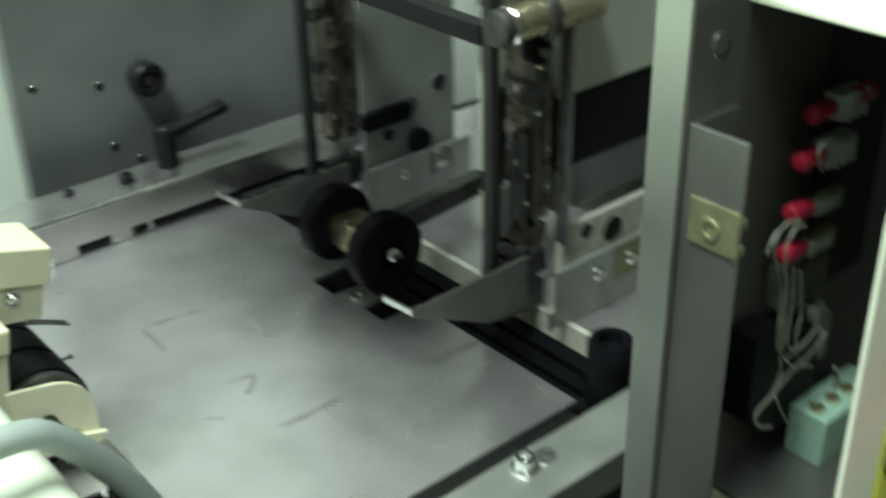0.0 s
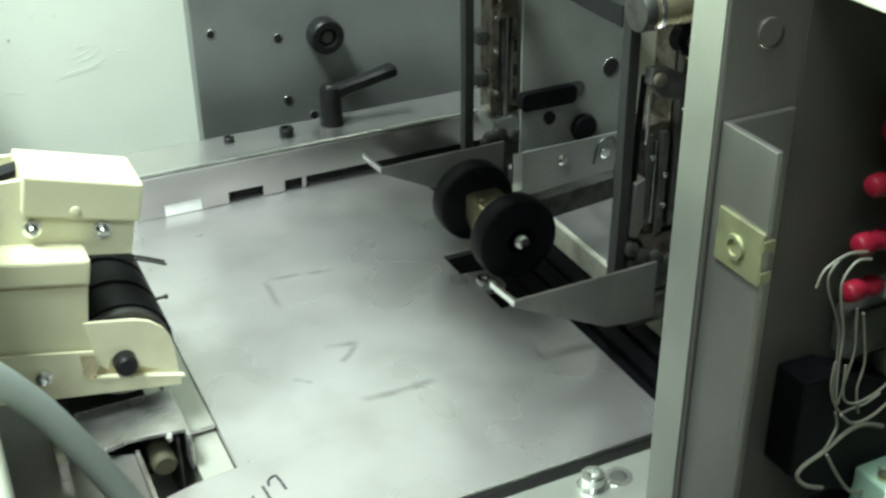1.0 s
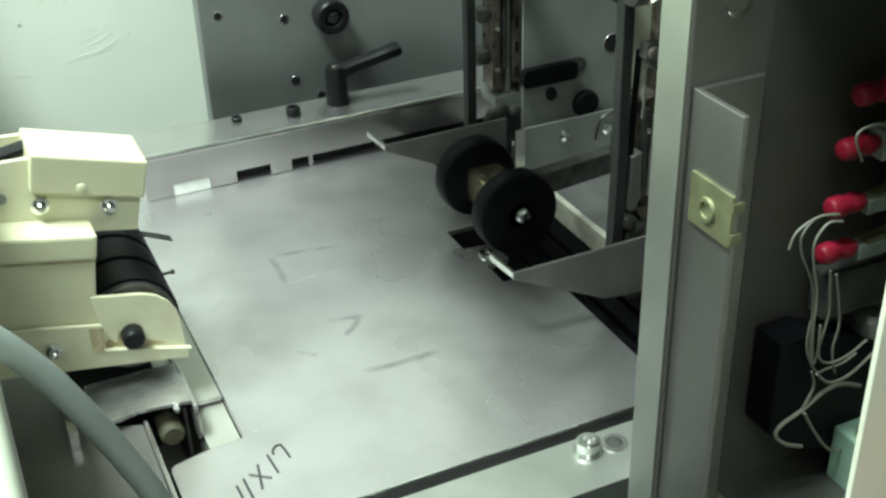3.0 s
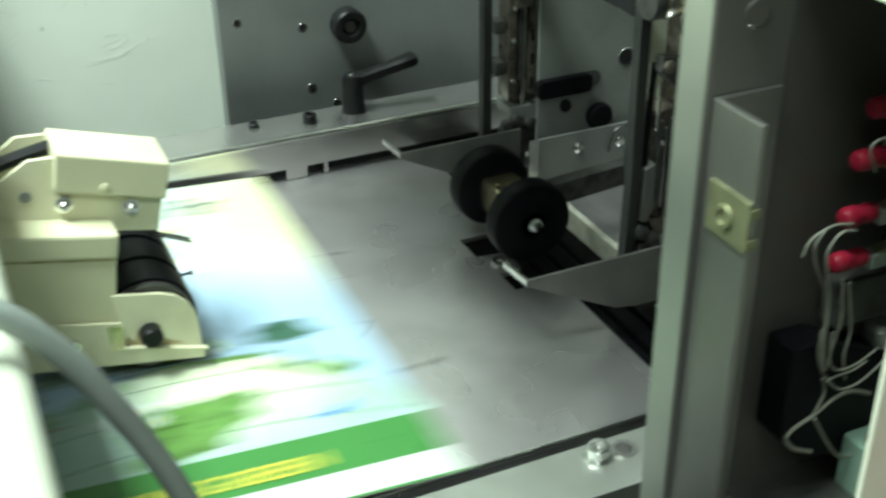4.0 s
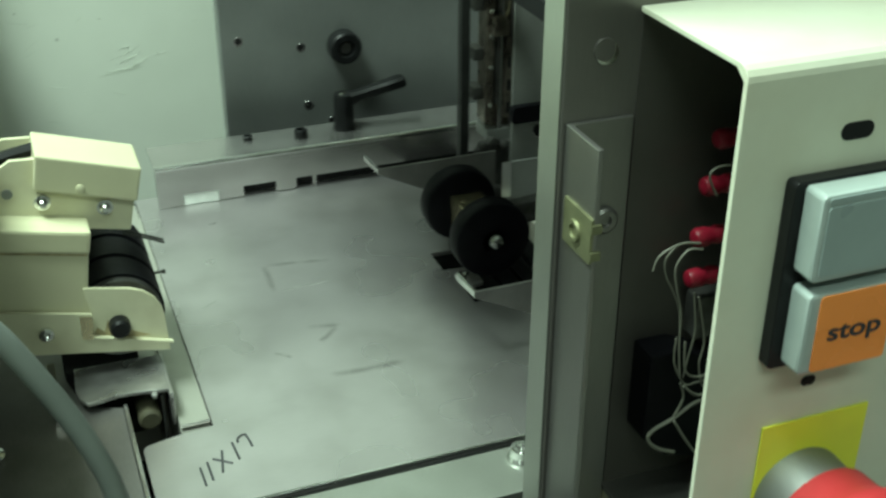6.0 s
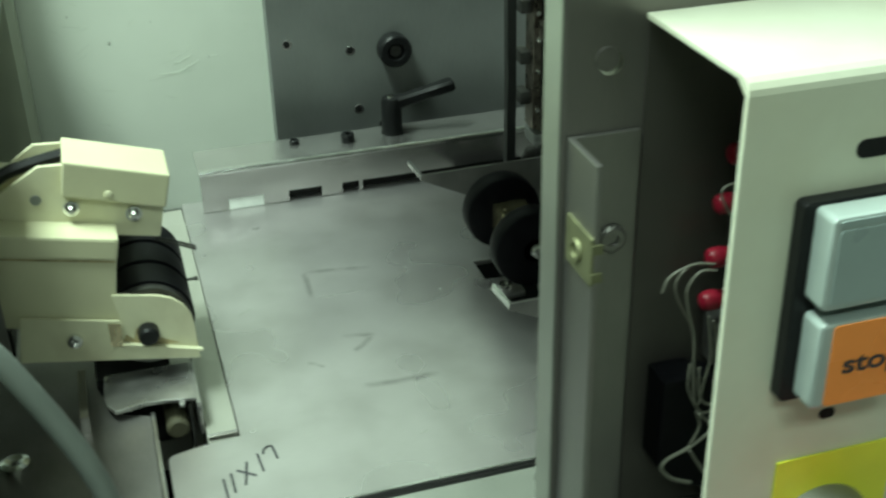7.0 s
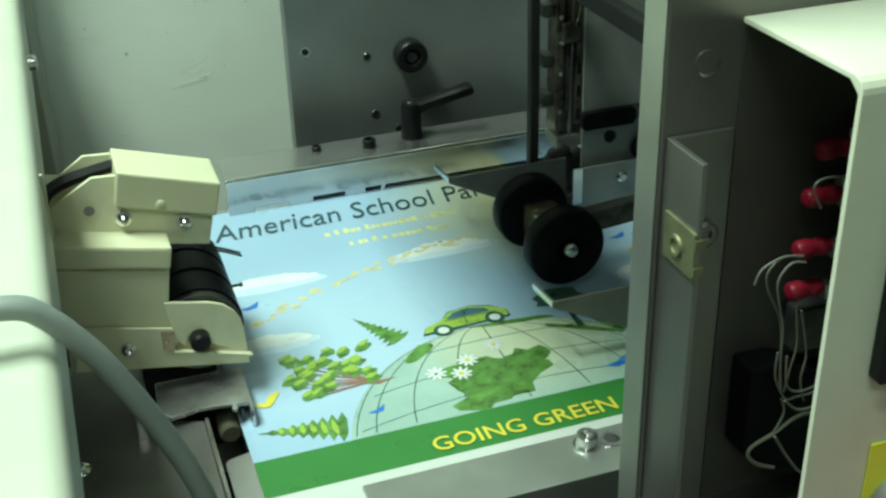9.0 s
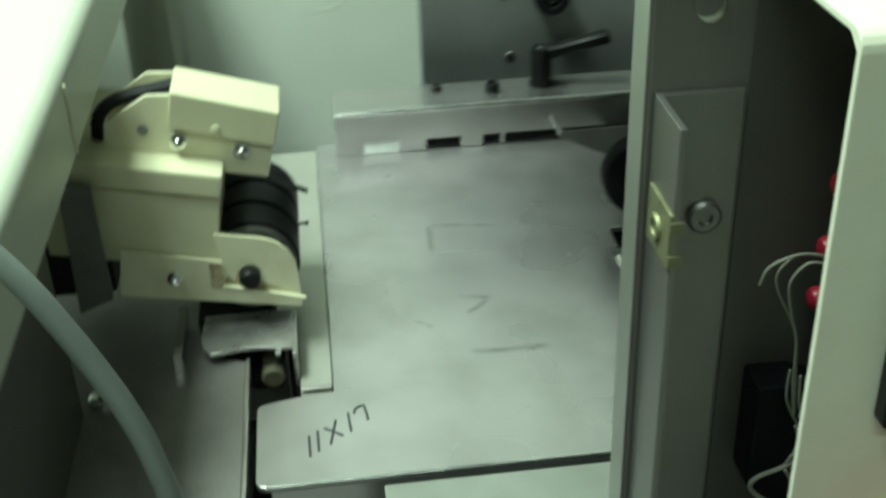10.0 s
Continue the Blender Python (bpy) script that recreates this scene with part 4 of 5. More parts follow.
# ---- front side frame and control box ----
def side_frame():
    t = thing("side_frame", "thick milled aluminium machine side frame", "frame", kind="structure")
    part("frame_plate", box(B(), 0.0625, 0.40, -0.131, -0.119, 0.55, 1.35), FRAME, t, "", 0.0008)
    # lighter strip paints the light that the left edge catches
    part("lit_edge", box(B(), 0.0621, 0.0624, -0.1305, -0.1195, 0.55, 1.35), ALU, t, "milled edge in a lighter metal for the light from the left")
    # chrome disc, mostly covered by the hole, leaves a painted glint at lower right
    part("hole_rim", lathe(B(), [(0, 0.0034), (-0.0003, 0.0032), (-0.0004, 0.0020), (-0.0004, 0.0006)], (0.0749, -0.1310, 1.0740), "y", 26), CHROME, t, "chrome disc showing as the lit crescent of the countersink")
    part("countersunk_hole", lathe(B(), [(0, 0.0032), (-0.0007, 0.0031)], (0.0740, -0.1310, 1.0751), "y", 26), FRAME, t)
    return t


side_frame()


def angle_bracket():
    t = thing("angle_bracket", "steel angle bracket with yellow zinc clip nut", "bracket")
    prof = [(0.0640, -0.1312), (0.0640, -0.1500), (0.0656, -0.1500), (0.0656, -0.1328), (0.0835, -0.1328), (0.0835, -0.1312)]
    part("angle", prism(B(), prof, "z", 0.70, 1.0560), BRACKET, t, "", 0.0003)
    clip = part("clip_nut", box(B(), 0.0632, 0.0640, -0.1502, -0.1345, 1.0235, 1.0365), ZINCYELLOW, t, "yellow zinc clip nut")
    part("clip_fold", box(B(), 0.0632, 0.0662, -0.1508, -0.1500, 1.0325, 1.0350), ZINCYELLOW, clip)
    part("clip_fold", box(B(), 0.0632, 0.0662, -0.1508, -0.1500, 1.0245, 1.0270), ZINCYELLOW, clip)
    part("clip_barrel", lathe(B(), [(0, 0.0032), (-0.0008, 0.0030), (-0.0008, 0.0020), (-0.0002, 0.0019)], (0.0632, -0.1415, 1.0295), "x", 18), ZINCYELLOW, clip)
    part("bracket_screw", lathe(B(), [(0, 0.0040), (-0.0010, 0.0040), (-0.0016, 0.0032), (-0.0016, 0.0018), (-0.0006, 0.0017)], (0.0765, -0.1330, 1.0262), "y", 18), BRACKET, t)
    return t


angle_bracket()


def control_box():
    t = thing("control_box", "cream painted control box with an open side", "control box")
    r = 0.004
    yf = -0.180
    prof = [(-0.1312, 1.0857), (yf + r, 1.0857)] + [(yf + r - r * math.sin(a), 1.0857 - r + r * math.cos(a)) for a in (0.4, 0.8, 1.2, 1.57)]
    prof += [(yf, 0.80), (yf + 0.0016, 0.80), (yf + 0.0016, 1.0815), (yf + 0.005, 1.0841), (-0.1312, 1.0841)]
    part("cover", prism(B(), prof, "x", 0.0838, 0.30), BOXPAINT, t, "", 0.0003)
    # thin dark sheet as the shade inside the box, over the frame plate
    part("box_shade", box(B(), 0.0846, 0.30, -0.1316, -0.1312, 0.80, 1.0838), SHADEPANEL, t, "dark brown sheet standing in for shade inside the box")
    part("slot_hole", prism(B(), rounded(0.1122, 0.1216, 1.0635, 1.0680, 0.0021), "y", yf - 0.0003, yf + 0.001), BLACK, t)
    part("small_hole", prism(B(), rounded(0.1135, 0.1180, 0.9920, 0.9950, 0.0014), "y", yf - 0.0003, yf + 0.001), BLACK, t)
    part("bottom_shelf", box(B(), 0.0836, 0.16, -0.1795, -0.1313, 0.928, 0.930), BRACKET, t, "pale steel bottom shelf", 0.0003)
    part("shelf_block", box(B(), 0.084, 0.092, -0.150, -0.132, 0.918, 0.928), CREAMDARK, t)
    return t


control_box()


def push_buttons():
    t = thing("push_button_pair", "black bezel with a pale blue and an orange stop button", "push buttons")
    yf = -0.1803
    part("bezel", prism(B(), rounded(0.0982, 0.1312, 1.0035, 1.0565, 0.0016), "y", yf - 0.0040, yf), PLASTIC, t, "", 0.0004)
    part("start_button", prism(B(), rounded(0.1008, 0.1275, 1.0325, 1.0560, 0.0015), "y", yf - 0.0115, yf - 0.0040), CLEARCAP, t, "pale blue translucent button", 0.0010)
    part("start_lens", prism(B(), rounded(0.1026, 0.1257, 1.0340, 1.0530, 0.0012), "y", yf - 0.0118, yf - 0.0112), LENS, t, "grey-blue lens face", 0.0002)
    part("start_upper_band", prism(B(), rounded(0.1026, 0.1257, 1.0536, 1.0552, 0.0006), "y", yf - 0.0117, yf - 0.0112), LENS, t)
    stop = part("stop_button", prism(B(), rounded(0.1015, 0.1282, 1.0055, 1.0290, 0.0015), "y", yf - 0.0115, yf - 0.0040), CLEARCAP, t, "clear button with orange insert", 0.0010)
    part("orange_insert", prism(B(), rounded(0.1050, 0.1275, 1.0062, 1.0282, 0.001), "y", yf - 0.0119, yf - 0.0112), ORANGE, stop)
    curve = bpy.data.curves.new("stop_word", "FONT")
    curve.body, curve.size, curve.align_x, curve.align_y, curve.extrude = "stop", 0.0078, "CENTER", "CENTER", 0.00005
    curve.offset = 0.00016
    curve.materials.append(INK)
    word = new("stop_word", curve)
    word.matrix_world = pose(0.1165, yf - 0.0121, 1.0172, 90, 0, 0)
    word.scale = (1.18, 0.92, 1)
    word.parent = stop
    return t


push_buttons()


def emergency_stop():
    t = thing("emergency_stop", "red mushroom emergency stop on a yellow label", "emergency stop")
    x, z, yf = 0.1180, 0.9560, -0.1803
    part("label_plate", box(B(), 0.1030, 0.1375, yf - 0.0006, yf, 0.9300, 0.9812), YELLOW, t, "yellow label")
    part("collar", lathe(B(), [(0, 0.0145), (-0.006, 0.0143), (-0.011, 0.0138), (-0.011, 0.010)], (x, yf - 0.0006, z), "y", 36), PANEL, t, "grey steel collar")
    part("mushroom_cap", lathe(B(), [(-0.011, 0.014), (-0.012, 0.0162), (-0.020, 0.0168), (-0.023, 0.0182), (-0.026, 0.0200), (-0.029, 0.0200), (-0.032, 0.0182), (-0.0335, 0.0140), (-0.034, 0.006)],
                               (x, yf - 0.0006, z), "y", 44), REDCAP, t, "red plastic mushroom cap")
    part("key_ring", lathe(B(), [(0, 0.0078), (-0.003, 0.0076), (-0.004, 0.0052), (-0.002, 0.0042)], (0.1580, yf, 0.9800), "y", 26), DARKSTEEL, t)
    return t


emergency_stop()


def terminal_strip():
    t = thing("terminal_strip", "black terminal block with red sleeved wire lugs", "terminals")
    part("terminal_block", box(B(), 0.126, 0.150, -0.1385, -0.1317, 0.985, 1.07), BLACK, t)
    y = -0.1405
    for k, (x, z) in enumerate(((0.1044, 1.0490), (0.1020, 1.0352), (0.1010, 1.0194), (0.1004, 1.0062))):
        tip = [(0, 0.0014), (0.0005, 0.0023), (0.0014, 0.0028), (0.0042, 0.0029), (0.0055, 0.0024), (0.0068, 0.0024), (0.0078, 0.0028), (0.0096, 0.0026), (0.0114, 0.0018)]
        s = part("red_sleeve", lathe(B(), tip, (x, y, z), "x", 20), RED, t)
        if k < 2:
            body = box(B(), x + 0.0114, x + 0.0245, y - 0.0030, y + 0.003, z - 0.0042, z + 0.0036)
            for i in range(3):
                box(body, x + 0.0135 + i * 0.0038, x + 0.0157 + i * 0.0038, y - 0.0040, y - 0.0030, z - 0.0044, z + 0.0038)
            part("lug", body, LUG, s, "ribbed pale grey lug", 0.0004)
        else:
            part("lug", box(B(), x + 0.0114, x + 0.0225, y - 0.0022, y + 0.0022, z - 0.0036, z + 0.0006), LUG, s, "grey wire lug", 0.0004)
            part("terminal_tab", prism(B(), [(x + 0.0140, z + 0.0010), (x + 0.0245, z + 0.0024), (x + 0.0245, z - 0.0040), (x + 0.0228, z - 0.0040), (x + 0.0228, z + 0.0006), (x + 0.0140, z - 0.0002)], "y", y - 0.002, y + 0.002), ZINCYELLOW, s, "yellow zinc terminal tab")
    part("red_sleeve", lathe(B(), [(0, 0.0016), (0.0012, 0.0029), (0.0060, 0.0030), (0.0075, 0.0026), (0.0105, 0.0027)], (0.1215, -0.1420, 1.0500), "x", 20), RED, t)
    runs = ([(0.1010, 1.0194), (0.0950, 1.0205), (0.0908, 1.0165), (0.0915, 1.0110), (0.0945, 1.0050), (0.0972, 0.9980), (0.0985, 0.9860), (0.0995, 0.9760)],
            [(0.1012, 1.0200), (0.0950, 1.0210), (0.0885, 1.0185), (0.0866, 1.0140)],
            [(0.1006, 1.0045), (0.1015, 0.9985), (0.1025, 0.9910), (0.1012, 0.9830), (0.1002, 0.9755)],
            [(0.0960, 0.9905), (0.0962, 0.9820), (0.1005, 0.9735), (0.1045, 0.9730), (0.1095, 0.9732), (0.1140, 0.9750)],
            [(0.1008, 1.0190), (0.0962, 1.0196), (0.0928, 1.0150), (0.0938, 1.0080), (0.0962, 0.9990), (0.0968, 0.9880), (0.0982, 0.9770)],
            [(0.1010, 1.0040), (0.1032, 0.9960), (0.1048, 0.9880), (0.1040, 0.9800), (0.1062, 0.9720)],
            [(0.0978, 0.9900), (0.0990, 0.9800), (0.1030, 0.9765), (0.1090, 0.9770), (0.1150, 0.9800)],
            [(0.1020, 1.0360), (0.0990, 1.0420), (0.1005, 1.0445), (0.1060, 1.0445), (0.1130, 1.0420)])
    for i, run in enumerate(runs):
        part("wire", tube(B(), [(a, y - 0.0035 - 0.0006 * i, b) for a, b in run], 0.00034, 7, 5), WIRE, t, "pale wire")
    return t


terminal_strip()


def wire_loom():
    t = thing("wire_loom", "bundle of pale wires plugged in a black connector", "wires")
    part("connector", prism(B(), [(0.0905, 0.9830), (0.0905, 0.9530), (0.0985, 0.9450), (0.1260, 0.9360), (0.1260, 0.9720), (0.1010, 0.9830)], "y", -0.1425, -0.1318), RUBBER, t, "black connector block", 0.001)
    part("relay", box(B(), 0.1180, 0.1360, -0.1400, -0.1330, 0.9560, 0.9730), PANEL, t, "grey plug body", 0.0015)
    part("relay_cap", lathe(B(), [(0.9730, 0.0050), (0.9775, 0.0048), (0.9790, 0.0030)], (0.1270, -0.1365, 0.0), "z", 18), PANEL, t)
    part("green_block", box(B(), 0.1140, 0.1480, -0.1560, -0.1426, 0.9300, 0.9480), GREENBLOCK, t, "pale green terminal block", 0.0008)
    for x in (0.1180, 0.1260, 0.1340):
        part("block_screw", lathe(B(), [(0, 0.0024), (0.0012, 0.0023), (0.0012, 0.0010)], (x, -0.1500, 0.9480), "z", 12), BRASS, t)
    part("dark_box", box(B(), 0.1060, 0.1280, -0.1400, -0.1330, 0.9840, 0.9980), DARKSTEEL, t, "", 0.001)
    loops = (([(0.1180, 0.9625), (0.1110, 0.9655), (0.1050, 0.9650), (0.0980, 0.9610), (0.0918, 0.9585), (0.0902, 0.9555), (0.0938, 0.9512), (0.1000, 0.9480)], 0.0006),
             ([(0.0980, 0.9610), (0.1030, 0.9525), (0.1090, 0.9445), (0.1140, 0.9425), (0.1178, 0.9445), (0.1190, 0.9490)], 0.00045),
             ([(0.0990, 0.9745), (0.1040, 0.9700), (0.1110, 0.9705), (0.1190, 0.9760)], 0.0004),
             ([(0.0995, 0.9735), (0.1010, 0.9680), (0.0985, 0.9620)], 0.0004),
             ([(0.1310, 0.9560), (0.1330, 0.9520), (0.1315, 0.9470)], 0.0008))
    for i, (p, r) in enumerate(loops):
        part("wire", tube(B(), [(a, -0.1455 - 0.0012 * (i % 3), b) for a, b in p], r, 8, 6), WIRE, t)
    return t


wire_loom()


# ---- machine carcass under and behind ----
def carcass():
    t = thing("machine_carcass", "dark machine carcass below the bed", "machine body", kind="structure")
    part("lower_body", box(B(), -1.0, 1.45, -0.02, 0.39, 0.0, 0.80), BLACK, t)
    part("right_body", box(B(), 0.46, 0.60, -0.115, 0.39, 0.88, 1.35), BLACK, t)
    # added board out of view, placed to cast the shadow edge across the bed
    part("shade_board", box(B(), 0.002, 0.100, 0.030, 0.250, 1.115, 1.125), PANEL, t)
    part("front_apron", box(B(), 0.0, 0.40, -0.118, -0.112, 0.55, 0.80), PANEL, t)
    return t


carcass()


# ---- printed sheets ----
SKY = material("printed_sky_paper", (0.28, 0.405, 0.535), 0.30, 0.0, 0.04, 12, 0.01, 800)


def sunny_corner(m, centre, inner, outer, colour, amount):
    """Prints a soft round glow of another ink on a page material, in page space."""
    n, l = m.node_tree.nodes, m.node_tree.links
    b = n["Principled BSDF"]
    before = b.inputs["Base Color"].links[0].from_socket
    tc = n.new("ShaderNodeTexCoord")
    d = n.new("ShaderNodeVectorMath")
    d.operation = "DISTANCE"
    d.inputs[1].default_value = (*centre, 0)
    l.new(tc.outputs["Object"], d.inputs[0])
    r = n.new("ShaderNodeMapRange")
    r.interpolation_type = "SMOOTHSTEP"
    r.inputs["From Min"].default_value, r.inputs["From Max"].default_value = inner, outer
    r.inputs["To Min"].default_value, r.inputs["To Max"].default_value = amount, 0.0
    l.new(d.outputs["Value"], r.inputs["Value"])
    mix = n.new("ShaderNodeMix")
    mix.data_type = "RGBA"
    l.new(r.outputs[0], mix.inputs["Factor"])
    l.new(before, mix.inputs["A"])
    mix.inputs["B"].default_value = (*colour, 1)
    l.new(mix.outputs["Result"], b.inputs["Base Color"])


sunny_corner(SKY, (0.222, 0.232), 0.025, 0.115, (0.59, 0.59, 0.36), 0.95)
sunny_corner(SKY, (0.060, 0.110), 0.02, 0.11, (0.42, 0.55, 0.66), 0.55)
WHITEPAPER = material("white_paper", (0.48, 0.50, 0.47), 0.35, 0.0, 0.02, 12, 0.01, 800)
GREENBAND = material("printed_green_band", (0.035, 0.165, 0.035), 0.30, 0.0, 0.06, 30, 0.01, 800)
SOFTCLOUD = material("printed_thin_cloud", (0.46, 0.56, 0.64), 0.30, 0.0, 0.04, 40, 0.0, 800)
CLOUD = material("printed_cloud", (0.60, 0.64, 0.64), 0.30, 0.0, 0.04, 40, 0.0, 800)
GLOBE = material("printed_pale_globe", (0.28, 0.40, 0.36), 0.30, 0.0, 0.10, 25, 0.0, 800)
sunny_corner(GLOBE, (0.150, 0.090), 0.01, 0.075, (0.56, 0.60, 0.42), 0.9)
LEAF = material("printed_leaf_green", (0.085, 0.195, 0.042), 0.30, 0.0, 0.4, 150, 0.0, 800)
LIME = material("printed_lime", (0.27, 0.40, 0.06), 0.30, 0.0, 0.12, 150, 0.0, 800)
DARKPRINT = material("printed_dark_green", (0.03, 0.09, 0.06), 0.30, 0.0, 0.15, 60, 0.0, 800)
GOLD = material("printed_gold", (0.60, 0.52, 0.06), 0.30, 0.0, 0.06, 60, 0.0, 800)
FADEGOLD = material("printed_pale_gold", (0.57, 0.57, 0.26), 0.30, 0.0, 0.10, 90, 0.0, 800)
TRAILPRINT = material("printed_footprint_tan", (0.50, 0.46, 0.27), 0.30, 0.0, 0.15, 90, 0.0, 800)
TEALPRINT = material("printed_dark_teal", (0.04, 0.10, 0.13), 0.30, 0.0, 0.25, 120, 0.0, 800)
TITLEINK = material("printed_slate_ink", (0.035, 0.075, 0.085), 0.30, 0.0, 0.1, 60, 0.0, 800)
BLUEPRINT = material("printed_blue", (0.03, 0.16, 0.50), 0.30, 0.0, 0.10, 60, 0.0, 800)
BROWNPRINT = material("printed_brown", (0.22, 0.12, 0.09), 0.30, 0.0, 0.15, 60, 0.0, 800)


def flat(bm, pts, z):
    bm.faces.new([bm.verts.new((x, y, z)) for x, y in pts])


def blob(rng, cx, cy, rx, ry, n=14, rough=0.25, turn=0.0):
    out = []
    for i in range(n):
        a = 2 * math.pi * i / n
        k = 1 + rng.uniform(-rough, rough)
        x, y = rx * k * math.cos(a), ry * k * math.sin(a)
        out.append((cx + x * math.cos(turn) - y * math.sin(turn), cy + x * math.sin(turn) + y * math.cos(turn)))
    return out


PW, PH = 0.2159, 0.2850


def page_parts():
    """One printed cover page as meshes by ink, in page space: x and y from its lower left corner."""
    rng = random.Random(4)
    layers = {}

    def lay(name, mat, shapes, z):
        bm = layers.setdefault(name, (B(), mat))[0]
        for s in shapes:
            flat(bm, s, z + 0.000002 * (len(bm.faces) % 20))
    e = 0.00005
    lay("sky_print", SKY, [[(0, 0.031), (PW, 0.031), (PW, PH - 0.0105), (0, PH - 0.0105)]], e)
    lay("band_print", GREENBAND, [[(0, 0.0060), (PW, 0.0060), (PW, 0.0312), (0, 0.0312)], [(0, -0.0105), (PW, -0.0105), (PW, -0.0092), (0, -0.0092)]], e * 1.2)
    for cx, cy, w in ((0.040, 0.181, 0.026), (0.026, 0.121, 0.021), (0.140, 0.183, 0.028)):
        thin, puffs = [blob(rng, cx, cy - 0.002, w * 1.15, 0.0072, 24, 0.10)], []
        for i in range(9):
            f = i / 8 * 2 - 1
            puffs.append(blob(rng, cx + w * 0.86 * f, cy + 0.0030 * (1 - f * f) + rng.uniform(-0.0012, 0.0012), 0.0040 + 0.0032 * (1 - f * f), 0.0026 + 0.0030 * (1 - f * f), 14, 0.10))
        lay("thin_cloud_print", SOFTCLOUD, thin, e * 1.6)
        lay("cloud_print", CLOUD, puffs, e * 2)
    gx, gy, gr = 0.132, 0.012, 0.088
    globe = [(gx + gr * 1.02 * math.cos(a), max(0.0312, gy + gr * math.sin(a))) for a in np.linspace(0.21, math.pi - 0.21, 40)]
    lay("globe_print", GLOBE, [globe], e * 3)
    lines = []
    for k in range(-4, 5):
        pts = [(gx + gr * math.sin(k * 0.36) * math.cos(a), gy + gr * math.sin(a)) for a in np.linspace(0.24, 1.5, 14)]
        pts = [p for p in pts if p[1] > 0.032]
        for p, q in zip(pts, pts[1:]):
            lines.append([(p[0] - 0.0003, p[1]), (p[0] + 0.0003, p[1]), (q[0] + 0.0003, q[1]), (q[0] - 0.0003, q[1])])
    for k in (0.38, 0.62, 0.84):
        w = gr * math.sqrt(1 - k * k)
        xs = np.linspace(-w, w, 14)
        for a, b in zip(xs, xs[1:]):
            ya, yb = [gy + gr * k - 0.06 * (x / gr) ** 2 * 0.2 for x in (a, b)]
            lines.append([(gx + a, ya), (gx + b, yb), (gx + b, yb + 0.0005), (gx + a, ya + 0.0005)])
    lay("dark_print", DARKPRINT, lines, e * 4)
    land = [blob(rng, 0.123, 0.053, 0.025, 0.015, 22, 0.22), blob(rng, 0.112, 0.064, 0.016, 0.008, 14, 0.3), blob(rng, 0.143, 0.064, 0.012, 0.008, 14, 0.3), blob(rng, 0.110, 0.039, 0.012, 0.007, 12, 0.3),
            blob(rng, 0.093, 0.086, 0.010, 0.004, 12, 0.3, 0.6), blob(rng, 0.178, 0.079, 0.020, 0.0022, 12, 0.25, -0.5), blob(rng, 0.150, 0.0965, 0.024, 0.0020, 12, 0.2, -0.12)]
    lay("leaf_print", LEAF, land, e * 5)
    firs = []
    for bx, by, tx, ty, w in ((0.0889, 0.1010, 0.0715, 0.1285, 0.0075), (0.0455, 0.0420, 0.0057, 0.0505, 0.0095), (0.200, 0.070, 0.186, 0.086, 0.006)):
        d = Vector((tx - bx, ty - by)).normalized()
        n = Vector((-d.y, d.x))
        length = math.hypot(tx - bx, ty - by)
        left, right = [], []
        for i in range(19):
            f = i / 18
            c = Vector((bx, by)) + d * length * f
            k = w * (1 - f) * (1.25 if i % 2 else 0.55)
            left.append(c + n * k), right.append(c - n * k)
        firs.append([tuple(p) for p in left] + [tuple(p) for p in reversed(right)])
    lay("leaf_print", LEAF, firs, e * 5)
    tree = [blob(rng, 0.048 + rng.uniform(-0.021, 0.023), 0.087 + rng.uniform(-0.017, 0.017), 0.0046, 0.0028, 10, 0.3, 0.5) for _ in range(30)]
    twigs = []
    for p in tree:
        (x, y), (x0, y0) = p[5], (0.068, 0.0715)
        twigs.append([(x0, y0 - 0.0004), (x, y - 0.0003), (x, y + 0.0003), (x0, y0 + 0.0004)])
    lay("brown_print", BROWNPRINT, twigs, e * 5.5)
    lay("leaf_print", LEAF, tree, e * 6)
    lay("lime_print", LIME, [blob(rng, p[0][0] - 0.004, p[0][1] + 0.0008, 0.0034, 0.0015, 9, 0.3, 0.5) for p in tree], e * 7)
    lay("lime_print", LIME, [blob(rng, 0.040 - i * 0.0048, 0.0432 + i * 0.0011, 0.0013, 0.0052 - i * 0.0006, 8, 0.3) for i in range(6)], e * 7)
    lay("brown_print", BROWNPRINT, [[(0.055, 0.077), (0.068, 0.071), (0.078, 0.071), (0.068, 0.068), (0.055, 0.074)]], e * 6)
    lay("dark_print", DARKPRINT, [[(0.1775, 0.080), (0.1815, 0.080), (0.1805, 0.098), (0.1785, 0.098)], blob(rng, 0.180, 0.109, 0.016, 0.009, 14, 0.3)], e * 5)
    car = [(0.1020, 0.1005), (0.1040, 0.1062), (0.1130, 0.1096), (0.1200, 0.1163), (0.1320, 0.1182), (0.1420, 0.1149), (0.1490, 0.1091), (0.1490, 0.1034), (0.1420, 0.1029), (0.1140, 0.1000)]
    lay("dark_print", DARKPRINT, [[(x + 0.0006 * (1 if x > 0.12 else -1), y + 0.0007 * (1 if y > 0.11 else -1)) for x, y in car]], e * 6)
    lay("lime_print", LIME, [car], e * 8)
    lay("teal_print", TEALPRINT, [[(0.1165, 0.1096), (0.1220, 0.1154), (0.1310, 0.1168), (0.1390, 0.1139), (0.1410, 0.1101)]], e * 9)
    lay("dark_print", DARKPRINT, [ring(0.1120, 0.1010, 0.0052, 16), ring(0.1410, 0.1034, 0.0052, 16)], e * 9)
    lay("cloud_print", CLOUD, [ring(0.1120, 0.1010, 0.0030, 14), ring(0.1410, 0.1034, 0.0030, 14)], e * 10)
